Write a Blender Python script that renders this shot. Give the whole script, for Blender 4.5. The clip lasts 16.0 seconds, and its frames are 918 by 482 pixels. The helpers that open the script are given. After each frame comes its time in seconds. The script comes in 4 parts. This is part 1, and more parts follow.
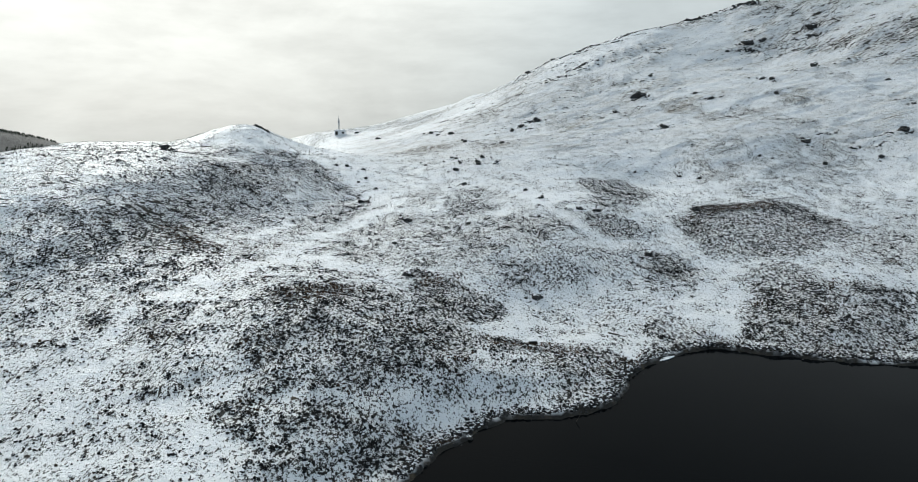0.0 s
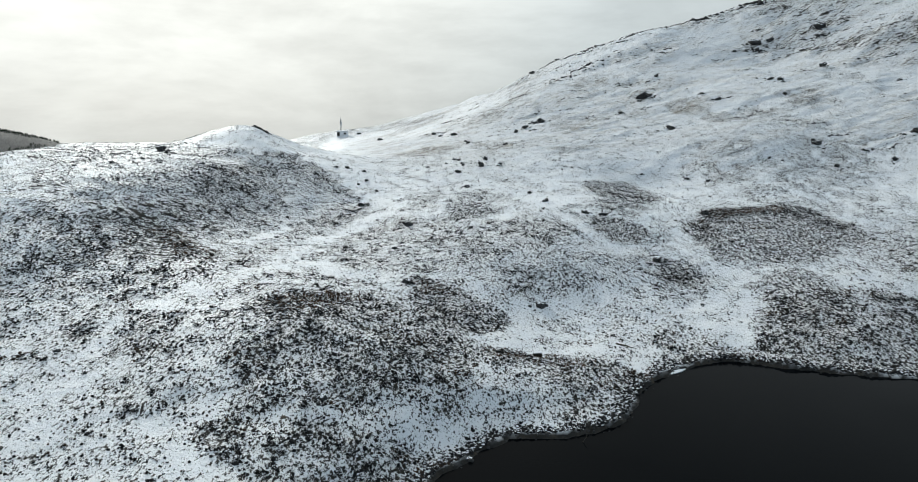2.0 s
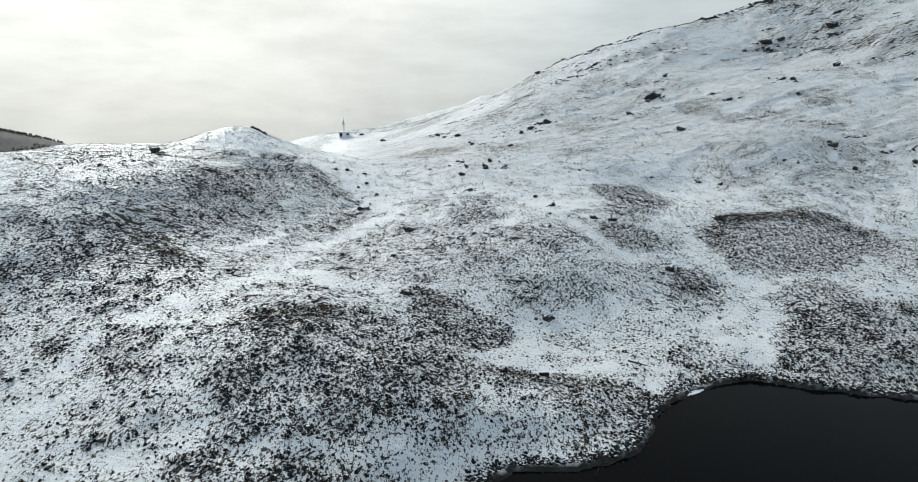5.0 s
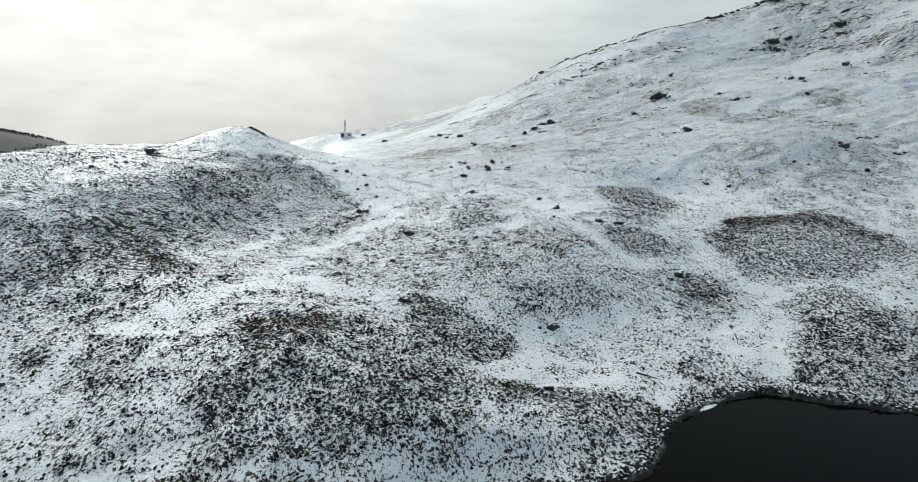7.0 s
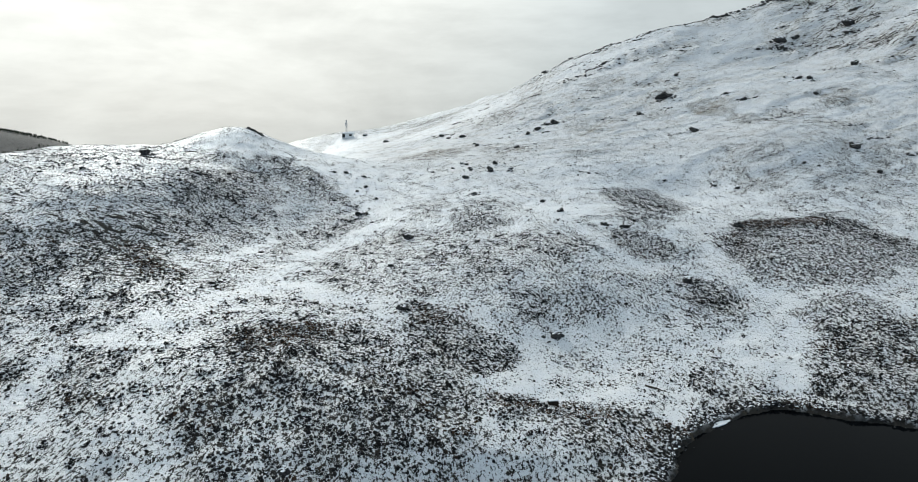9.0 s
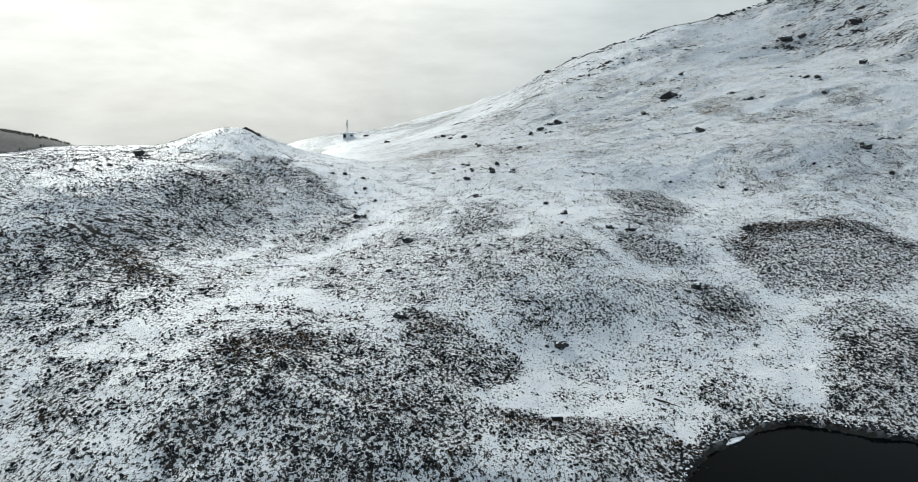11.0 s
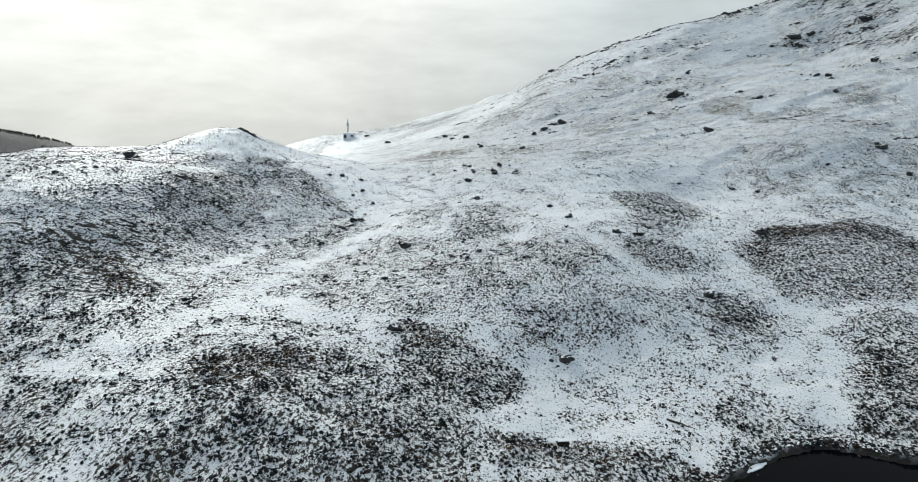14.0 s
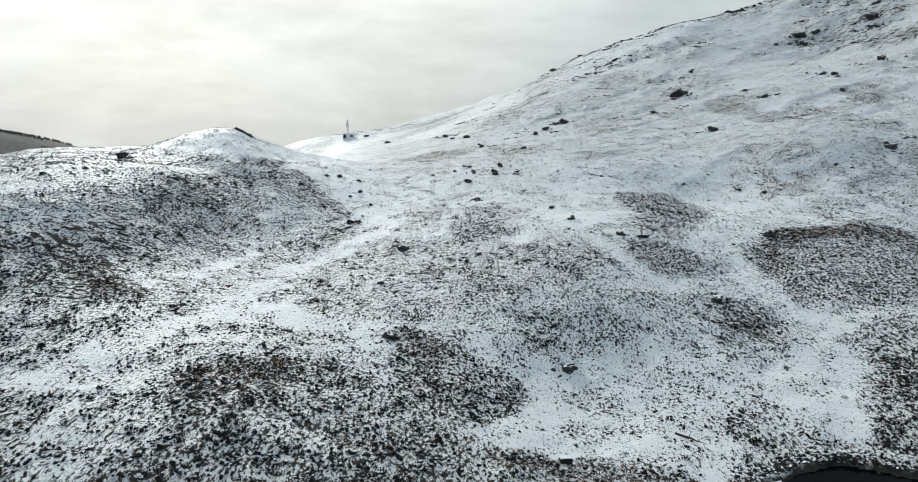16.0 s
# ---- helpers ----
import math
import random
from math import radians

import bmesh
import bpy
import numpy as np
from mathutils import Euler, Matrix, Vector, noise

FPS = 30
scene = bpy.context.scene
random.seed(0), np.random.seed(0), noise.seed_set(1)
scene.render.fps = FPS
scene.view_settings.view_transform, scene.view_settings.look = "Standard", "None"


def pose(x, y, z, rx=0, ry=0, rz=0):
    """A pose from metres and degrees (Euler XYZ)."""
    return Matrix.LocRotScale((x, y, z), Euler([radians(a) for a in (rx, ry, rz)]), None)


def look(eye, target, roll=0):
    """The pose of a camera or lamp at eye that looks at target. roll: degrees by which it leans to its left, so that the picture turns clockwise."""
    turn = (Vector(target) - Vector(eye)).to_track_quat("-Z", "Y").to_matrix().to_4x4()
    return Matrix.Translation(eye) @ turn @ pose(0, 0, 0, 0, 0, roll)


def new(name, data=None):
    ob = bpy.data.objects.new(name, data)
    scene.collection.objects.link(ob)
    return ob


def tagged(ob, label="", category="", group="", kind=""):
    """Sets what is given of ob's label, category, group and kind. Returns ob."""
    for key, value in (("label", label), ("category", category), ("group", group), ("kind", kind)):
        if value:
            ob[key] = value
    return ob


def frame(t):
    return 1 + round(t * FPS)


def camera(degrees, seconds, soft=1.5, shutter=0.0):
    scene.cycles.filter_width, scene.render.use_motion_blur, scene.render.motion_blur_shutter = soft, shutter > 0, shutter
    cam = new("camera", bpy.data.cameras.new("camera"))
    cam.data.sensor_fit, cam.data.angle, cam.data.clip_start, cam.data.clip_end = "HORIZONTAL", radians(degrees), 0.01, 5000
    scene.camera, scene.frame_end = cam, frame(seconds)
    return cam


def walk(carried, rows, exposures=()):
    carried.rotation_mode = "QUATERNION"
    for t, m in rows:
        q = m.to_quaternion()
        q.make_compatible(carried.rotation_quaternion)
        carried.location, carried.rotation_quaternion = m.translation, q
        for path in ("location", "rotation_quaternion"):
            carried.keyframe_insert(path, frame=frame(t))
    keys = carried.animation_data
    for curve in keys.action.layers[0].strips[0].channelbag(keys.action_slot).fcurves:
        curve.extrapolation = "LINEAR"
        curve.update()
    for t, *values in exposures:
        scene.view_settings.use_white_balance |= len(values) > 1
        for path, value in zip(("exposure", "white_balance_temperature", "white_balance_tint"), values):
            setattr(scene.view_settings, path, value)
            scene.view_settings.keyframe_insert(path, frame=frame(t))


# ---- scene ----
cam = camera(67.02, 16.0, 0.7)
PATH = [
    (0.0, (0.026, -0.041, 29.987), (79.548, 0.085, -0.008)),
    (1.0, (0.168, 1.894, 30.029), (79.572, 0.107, 0.142)),
    (2.0, (0.309, 3.832, 30.063), (79.592, 0.125, 0.290)),
    (3.0, (0.449, 5.770, 30.090), (79.607, 0.139, 0.437)),
    (4.0, (0.589, 7.705, 30.110), (79.620, 0.149, 0.581)),
    (5.0, (0.729, 9.632, 30.122), (79.630, 0.155, 0.722)),
    (6.0, (0.868, 11.548, 30.127), (79.639, 0.157, 0.861)),
    (7.0, (1.008, 13.450, 30.125), (79.648, 0.154, 0.996)),
    (8.0, (1.148, 15.333, 30.115), (79.655, 0.147, 1.127)),
    (9.0, (1.288, 17.196, 30.098), (79.662, 0.136, 1.253)),
    (10.0, (1.428, 19.033, 30.074), (79.669, 0.120, 1.374)),
    (11.0, (1.569, 20.842, 30.043), (79.676, 0.100, 1.488)),
    (12.0, (1.711, 22.619, 30.004), (79.682, 0.076, 1.594)),
    (13.0, (1.854, 24.361, 29.959), (79.686, 0.048, 1.691)),
    (14.0, (1.998, 26.063, 29.906), (79.689, 0.015, 1.778)),
    (15.0, (2.143, 27.723, 29.846), (79.689, -0.023, 1.854)),
    (16.0, (2.289, 29.337, 29.779), (79.685, -0.064, 1.916)),
]
walk(cam, [(t, pose(*eye, tilt, 0, turn) @ pose(0, 0, 0, 0, 0, lean)) for t, eye, (tilt, lean, turn) in PATH])

# ---------------------------------------------------------------- sky, sun and exposure
SUN_TURN, SUN_HEIGHT = radians(-26), radians(21.5)      # turn from +y, to the left
SUN_WAY = Vector((math.sin(SUN_TURN) * math.cos(SUN_HEIGHT), math.cos(SUN_TURN) * math.cos(SUN_HEIGHT), math.sin(SUN_HEIGHT)))
scene.view_settings.exposure = 0.0


class Nodes:
    """Short-hand for a node tree."""

    def __init__(self, tree):
        self.tree = tree
        tree.nodes.clear()

    def add(self, kind, settings=None, **inputs):
        node = self.tree.nodes.new("ShaderNode" + kind)
        for key, value in (settings or {}).items():
            setattr(node, key, value)
        for key, value in inputs.items():
            self.plug(node, key, value)
        return node

    def plug(self, node, key, value):
        socket = node.inputs[int(key[1:]) if key[0] == "i" and key[1:].isdigit() else key.replace("_", " ")]
        if isinstance(value, bpy.types.NodeSocket):
            self.tree.links.new(value, socket)
        else:
            socket.default_value = value

    def maths(self, op, a, b=0.0, c=0.0, clamp=False):
        return self.add("Math", {"operation": op, "use_clamp": clamp}, i0=a, i1=b, i2=c).outputs[0]

    def ramp(self, value, low, high, a=0.0, b=1.0, kind="SMOOTHSTEP"):
        return self.add("MapRange", {"interpolation_type": kind, "clamp": True}, i0=value, i1=low, i2=high, i3=a, i4=b).outputs[0]

    def mix(self, factor, a, b):
        return self.add("Mix", {"data_type": "RGBA"}, i0=factor, i6=a, i7=b).outputs[2]

    def noise(self, vector, scale, detail=4.0, rough=0.55, distortion=0.0):
        return self.add("TexNoise", Vector=vector, Scale=scale, Detail=detail, Roughness=rough, Distortion=distortion).outputs[0]

    def stretched(self, vector, scale, turn=0.0):
        turned = self.add("Mapping", Vector=vector, Rotation=(0, 0, turn)).outputs[0] if turn else vector
        return self.add("Mapping", Vector=turned, Scale=scale).outputs[0]


world = bpy.data.worlds.new("overcast_sky")
scene.world = world
world.use_nodes = True
n = Nodes(world.node_tree)
way = n.add("TexCoord").outputs["Generated"]
sky = n.add("TexSky", {"sky_type": "NISHITA", "sun_disc": False, "sun_elevation": SUN_HEIGHT, "sun_rotation": SUN_TURN})
toward = n.add("VectorMath", {"operation": "DOT_PRODUCT"}, i0=way, i1=tuple(SUN_WAY)).outputs["Value"]
height = n.add("SeparateXYZ", Vector=way).outputs["Z"]
wide = n.ramp(toward, -0.6, 1.0, 0.0, 1.0, "LINEAR")
near = n.ramp(toward, 0.76, 0.99)
puffs = n.noise(n.stretched(way, (1, 1, 2.6)), 3.2, 7.0, 0.6, 0.3)
banks = n.noise(n.stretched(way, (1, 1, 4.0)), 9.0, 5.0, 0.55)
cloud = n.mix(wide, (0.33, 0.465, 0.60, 1), (0.66, 0.71, 0.70, 1))
cloud = n.mix(near, cloud, (0.99, 1.01, 0.96, 1))
texture = n.maths("ADD", n.ramp(puffs, 0.3, 0.7, 0.90, 1.08), n.ramp(banks, 0.3, 0.7, -0.05, 0.05))
low = n.ramp(height, -0.03, 0.12, 0.80, 1.0)
cloud = n.add("VectorMath", {"operation": "SCALE"}, i0=cloud, Scale=n.maths("MULTIPLY", texture, low)).outputs[0]
grey = n.add("Background", Color=cloud, Strength=1.0)
blue = n.add("Background", Color=sky.outputs[0], Strength=0.05)
both = n.add("MixShader", i0=0.985, i1=blue.outputs[0], i2=grey.outputs[0])
n.add("OutputWorld", Surface=both.outputs[0])

sun = new("sun", bpy.data.lights.new("sun", "SUN"))
sun.data.energy, sun.data.angle, sun.data.color = 2.8, radians(10), (0.97, 0.98, 0.92)
sun.matrix_world = look(SUN_WAY * 300, (0, 0, 0))


# ---------------------------------------------------------------- materials
def material(name):
    mat = bpy.data.materials.new(name)
    mat.use_nodes = True
    return mat, Nodes(mat.node_tree)


def surface(n, colour, rough, normal=None, specular=0.3, metal=0.0, translucent=None):
    shader = n.add("BsdfPrincipled", Base_Color=colour, Roughness=rough, Metallic=metal)
    n.plug(shader, "Specular_IOR_Level", specular)
    if normal is not None:
        n.plug(shader, "Normal", normal)
    n.add("OutputMaterial", Surface=shader.outputs[0])
    return shader


def ground_material():
    """Thin snow over moor grass and heather; the ground shows where plants stand or the wind has bared it. Shadows
    under the left hill's step lips are painted in earth colour.
    """
    mat, n = material("snowy_moor")
    place = n.add("TexCoord").outputs["Object"]
    veg = n.add("Attribute", {"attribute_name": "veg"}).outputs["Fac"]
    slope = n.add("Attribute", {"attribute_name": "terraces"}).outputs["Fac"]
    hill = n.add("Attribute", {"attribute_name": "steps"}).outputs["Fac"]
    wet = n.add("Attribute", {"attribute_name": "bank"}).outputs["Fac"]
    blot = n.noise(place, 0.55, 4.0, 0.6)
    warp = n.add("VectorMath", {"operation": "MULTIPLY_ADD"}, i0=n.add("TexNoise", Vector=place, Scale=3.5, Detail=3.0).outputs[1], i1=(0.35, 0.35, 0.35), i2=place).outputs[0]
    speck = n.noise(n.stretched(warp, (1.0, 0.55, 0.6)), 3.0, 4.0, 0.68)
    grit = n.noise(n.stretched(warp, (1.2, 0.55, 0.6)), 4.6, 3.0, 0.6)
    dark = n.ramp(n.maths("SUBTRACT", speck, n.maths("ADD", n.ramp(veg, 0.0, 0.3, 0.705, 0.575, "LINEAR"), n.ramp(veg, 0.3, 1.0, 0.0, -0.058, "LINEAR"))), -0.012, 0.02)
    sown = n.maths("SUBTRACT", grit, n.maths("ADD", n.ramp(veg, 0.0, 0.3, 0.70, 0.59, "LINEAR"), n.ramp(veg, 0.3, 1.0, 0.0, -0.035, "LINEAR")))
    dark = n.maths("MAXIMUM", dark, n.ramp(sown, -0.01, 0.03))
    frayed = n.maths("SUBTRACT", n.noise(place, 0.9, 6.0, 0.7), 0.5)
    zone = n.ramp(n.noise(n.stretched(place, (0.55, 1.3, 0.0), -0.42), 0.05, 6.0, 0.68), 0.46, 0.58)
    zone = n.maths("MULTIPLY", zone, n.ramp(slope, 0.2, 0.8))
    shelf = n.noise(n.stretched(place, (0.13, 0.40, 0.0), -0.42), 1.0, 5.0, 0.62)
    shelf = n.maths("ADD", shelf, n.maths("MULTIPLY", frayed, 0.5))
    streak = n.maths("SUBTRACT", shelf, n.ramp(slope, 0.0, 1.0, 0.86, 0.588, "LINEAR"))
    dark = n.maths("MAXIMUM", dark, n.ramp(streak, -0.008, 0.02))
    fine = n.noise(n.stretched(place, (0.34, 0.95, 0.0), -0.36), 1.0, 5.0, 0.7)
    fine = n.maths("ADD", fine, n.maths("MULTIPLY", frayed, 0.35))
    dark = n.maths("MAXIMUM", dark, n.ramp(n.maths("SUBTRACT", n.maths("ADD", fine, n.maths("MULTIPLY", zone, 0.055)), n.ramp(slope, 0.0, 1.0, 0.88, 0.557, "LINEAR")), -0.01, 0.03))
    # dashes of earth colour painted for the shade under the step lips
    step = n.noise(n.stretched(warp, (0.50, 1.0, 0.5), -0.06), 1.25, 3.0, 0.6)
    dark = n.maths("MAXIMUM", dark, n.ramp(n.maths("SUBTRACT", step, n.maths("ADD", n.ramp(hill, 0.0, 1.0, 0.80, 0.568, "LINEAR"), n.ramp(veg, 0.1, 0.7, 0.05, -0.035, "LINEAR"))), -0.01, 0.02))
    dark = n.maths("MAXIMUM", dark, wet)
    earth = n.mix(n.ramp(blot, 0.35, 0.65), (0.021, 0.0205, 0.020, 1), (0.048, 0.042, 0.035, 1))
    earth = n.mix(n.ramp(n.noise(place, 0.35, 4.0), 0.60, 0.74), earth, (0.085, 0.066, 0.045, 1))
    snow = n.mix(n.ramp(n.noise(place, 0.21, 5.0), 0.3, 0.7), (0.84, 0.865, 0.90, 1), (0.90, 0.91, 0.92, 1))
    thin = n.ramp(n.maths("ADD", n.noise(n.stretched(place, (0.6, 1, 1)), 5.0, 4.0, 0.7), n.maths("MULTIPLY", veg, 0.22)), 0.60, 0.85, 0.0, 0.30)
    thin = n.maths("ADD", thin, n.maths("MULTIPLY", n.maths("MULTIPLY", n.ramp(veg, 0.24, 0.5), slope), n.ramp(frayed, -0.10, 0.08, 0.1, 1.0)))
    thin = n.maths("ADD", thin, n.maths("MULTIPLY", zone, n.ramp(n.maths("ADD", frayed, n.maths("MULTIPLY", n.maths("SUBTRACT", fine, 0.5), 0.8)), -0.12, 0.14, 0.0, 0.62)), clamp=True)
    snow = n.mix(thin, snow, (0.29, 0.245, 0.185, 1))
    colour = n.mix(dark, snow, earth)
    drift = n.noise(n.stretched(place, (0.45, 1.4, 1.0), 0.12), 1.6, 4.0, 0.6)
    relief = n.maths("ADD", n.maths("MULTIPLY", dark, 0.30), n.maths("ADD", n.maths("MULTIPLY", drift, 0.55), n.maths("MULTIPLY", speck, 0.8)))
    crumb = n.noise(n.stretched(place, (1.0, 0.62, 1.0)), 5.5, 4.0, 0.7)
    relief = n.maths("ADD", relief, n.maths("MULTIPLY", crumb, 0.45))
    ledges = n.add("Bump", Strength=0.85, Distance=1.8, Height=n.maths("MULTIPLY", n.maths("ADD", shelf, n.maths("MULTIPLY", fine, 0.55)), slope))
    bump = n.add("Bump", Strength=0.9, Distance=0.42, Height=relief, Normal=ledges.outputs[0])
    surface(n, colour, n.mix(dark, (0.55, 0.55, 0.55, 1), (0.9, 0.9, 0.9, 1)), bump.outputs[0], 0.2)
    return mat


def plant_material(name, dark, mid, pale, snowy):
    """Stems and leaves, each of its own shade, some under snow."""
    mat, n = material(name)
    chance = n.add("NewGeometry").outputs["Random Per Island"]
    place = n.add("TexCoord").outputs["Object"]
    patch = n.noise(place, 0.16, 3.0)
    colour = n.mix(n.ramp(chance, 0.0, 0.55, kind="LINEAR"), dark, mid)
    colour = n.mix(n.maths("MULTIPLY", n.ramp(patch, 0.54, 0.68), n.ramp(chance, 0.2, 0.5)), colour, pale)
    facing = n.add("SeparateXYZ", Vector=n.add("NewGeometry").outputs["True Normal"]).outputs["Z"]
    lying = n.maths("ADD", facing, n.maths("MULTIPLY", n.maths("SUBTRACT", n.noise(place, 11.0, 2.0), 0.5), 1.5))
    settled = n.maths("MULTIPLY", n.ramp(lying, 0.66, 0.74), n.ramp(chance, 1 - snowy - 0.01, 1 - snowy, kind="LINEAR"))
    colour = n.mix(settled, colour, (0.80, 0.82, 0.85, 1))
    surface(n, colour, 0.9, None, 0.1)
    return mat


def rock_material():
    mat, n = material("lichened_rock")
    place = n.add("TexCoord").outputs["Object"]
    grain = n.noise(place, 5.0, 8.0, 0.65)
    lichen = n.ramp(n.noise(place, 2.3, 5.0), 0.55, 0.7)
    colour = n.mix(grain, (0.018, 0.018, 0.019, 1), (0.075, 0.072, 0.070, 1))
    colour = n.mix(n.maths("MULTIPLY", lichen, 0.45), colour, (0.17, 0.165, 0.13, 1))
    bump = n.add("Bump", Strength=0.7, Distance=0.06, Height=grain)
    surface(n, colour, 0.85, bump.outputs[0], 0.25)
    return mat


def snow_material():
    mat, n = material("settled_snow")
    place = n.add("TexCoord").outputs["Object"]
    soft = n.noise(place, 3.0, 5.0)
    colour = n.mix(soft, (0.76, 0.79, 0.83, 1), (0.86, 0.87, 0.88, 1))
    bump = n.add("Bump", Strength=0.4, Distance=0.08, Height=soft)
    surface(n, colour, 0.55, bump.outputs[0], 0.2)
    return mat


def water_material():
    """Dark peaty water under a light breath of wind."""
    mat, n = material("peat_water")
    place = n.add("TexCoord").outputs["Object"]
    ripple = n.noise(n.stretched(place, (0.7, 1.6, 1.0), 0.4), 1.9, 5.0, 0.6)
    calm = n.ramp(n.noise(place, 0.05, 3.0), 0.35, 0.65)
    bump = n.add("Bump", Strength=n.ramp(calm, 0.0, 1.0, 0.02, 0.10), Distance=0.04, Height=ripple)
    shader = surface(n, (0.0024, 0.0031, 0.0039, 1), n.ramp(calm, 0.0, 1.0, 0.05, 0.14), bump.outputs[0], 0.012)
    return mat


def plain_material(name, colour, other, scale, rough=0.7, metal=0.0, specular=0.3):
    mat, n = material(name)
    place = n.add("TexCoord").outputs["Object"]
    grain = n.noise(place, scale, 6.0, 0.6)
    bump = n.add("Bump", Strength=0.3, Distance=0.01, Height=grain)
    surface(n, n.mix(n.ramp(grain, 0.3, 0.7), colour, other), rough, bump.outputs[0], specular, metal)
    return mat


MOOR = ground_material()
HEATHER = plant_material("heather_stems", (0.013, 0.0135, 0.015, 1), (0.038, 0.034, 0.031, 1), (0.075, 0.043, 0.025, 1), 0.42)
GRASS = plant_material("withered_grass", (0.05, 0.042, 0.030, 1), (0.11, 0.09, 0.06, 1), (0.20, 0.16, 0.10, 1), 0.30)
# needle snow exceeds the light frost, to pale the far trees as haze would
CONIFER = plant_material("conifer_needles", (0.020, 0.026, 0.018, 1), (0.035, 0.045, 0.028, 1), (0.05, 0.05, 0.035, 1), 0.34)
BRACKEN = plant_material("dead_bracken", (0.06, 0.031, 0.017, 1), (0.13, 0.068, 0.034, 1), (0.18, 0.10, 0.05, 1), 0.20)
ROCK, SNOW, WATER = rock_material(), snow_material(), water_material()
RENDER_WALL = plain_material("weathered_render", (0.80, 0.80, 0.79, 1), (0.86, 0.86, 0.85, 1), 2.0)
DARK_WOOD = plain_material("dark_stained_wood", (0.025, 0.022, 0.020, 1), (0.055, 0.048, 0.042, 1), 6.0)
GALVANISED = plain_material("galvanised_steel", (0.28, 0.29, 0.30, 1), (0.40, 0.41, 0.42, 1), 8.0, 0.5, 0.8)
ANTENNA_GREY = plain_material("grey_plastic", (0.55, 0.55, 0.54, 1), (0.66, 0.66, 0.65, 1), 4.0, 0.5)
DEAD_WOOD = plain_material("dead_wood", (0.035, 0.028, 0.022, 1), (0.085, 0.07, 0.055, 1), 9.0, 0.9)
PEAT = plain_material("bare_peat", (0.016, 0.013, 0.011, 1), (0.042, 0.033, 0.026, 1), 3.0, 0.95, 0.0, 0.1)

# ---------------------------------------------------------------- the lie of the land
def lattice(ix, iy, seed):
    h = np.sin(ix * 127.1 + iy * 311.7 + seed * 74.7) * 43758.5453
    return h - np.floor(h)


def vnoise(x, y, seed=0):
    """Smooth noise from -1 to 1, one bump to a unit."""
    x, y = np.asarray(x, float), np.asarray(y, float)
    ix, iy = np.floor(x), np.floor(y)
    u, v = x - ix, y - iy
    u, v = u * u * u * (u * (6 * u - 15) + 10), v * v * v * (v * (6 * v - 15) + 10)
    a, b = lattice(ix, iy, seed), lattice(ix + 1, iy, seed)
    c, d = lattice(ix, iy + 1, seed), lattice(ix + 1, iy + 1, seed)
    return 2 * (a + (b - a) * u + (c - a) * v + (a - b - c + d) * u * v) - 1


def fbm(x, y, seed=0, octaves=4):
    total, amp = 0, 1.0
    for k in range(octaves):
        total = total + amp * vnoise(x * 0.8 - y * 0.6, x * 0.6 + y * 0.8, seed + k)
        x, y, amp = x * 2.03 + 11.7, y * 2.03 - 5.3, amp * 0.5
    return total / 1.6


def smooth(t):
    t = np.clip(t, 0, 1)
    return t * t * (3 - 2 * t)


# Landforms: centre x, y, radius, height (hollows are negative).
MOUNTAIN = [
    (131, 292, 70, 23.15), (67, 391, 45, 24.69), (138, 184, 30, 4.4), (16, 202, 30, 4.76),
    (134, 310, 30, -8.39), (219, 292, 30, 8.8), (26, 310, 30, 6.83), (175, 220, 20, 5.09),
    (80, 200, 14, 3.75),
]
FAR_RISES = [
    (-82, 368, 20, 1.1),
    (289, 436, 110, 97.78), (-288, 502, 110, -61.08), (-95, 499, 45, -27.94), (-196, 310, 45, -8.26),
    (121, 499, 45, -17.77), (364, 499, 45, 38.67), (160, 418, 30, 15.96), (26, 454, 30, 12.87),
    (-362, 490, 30, -24.01), (-42, 400, 30, 9.01), (201, 508, 30, -12.2), (-15, 508, 30, -18.59),
    (296, 454, 30, 9.17), (-182, 490, 30, -5.82), (111, 436, 30, 6.59), (-149, 172, 20, 9.27),
    (1, 484, 20, 18.23), (223, 460, 20, 7.91), (-248, 304, 20, -5.7), (-188, 256, 20, -4.15),
    (-145, 275, 14, -6.57), (-147, 233, 14, 4.94),
]
NEAR_KNOLLS = [
    (-100, 94, 30, 6.2), (40, 64, 20, -6.45), (100, 112, 20, -5.72), (118, 136, 20, 3.73),
    (-50, 48, 14, -2.4), (95, 158, 14, -1.94), (17, 100, 10, -3.25), (5, 52, 10, -5.03),
    (-19, 76, 10, 2.55), (42, 106, 10, -2.88), (68, 88, 10, -2.73), (8, 88, 10, -1.69),
    (32, 40, 10, -4.11), (47, 172, 10, -2.82), (23, 148, 10, 1.31), (-32, 94, 10, 1.25),
    (-7, 148, 10, 1.51), (35, 122, 10, -1.4), (32, 88, 10, -1.52), (-61, 76, 10, -1.37),
    (58, 70, 10, -1.71), (17, 124, 10, 1.1), (86, 112, 10, 3),
]
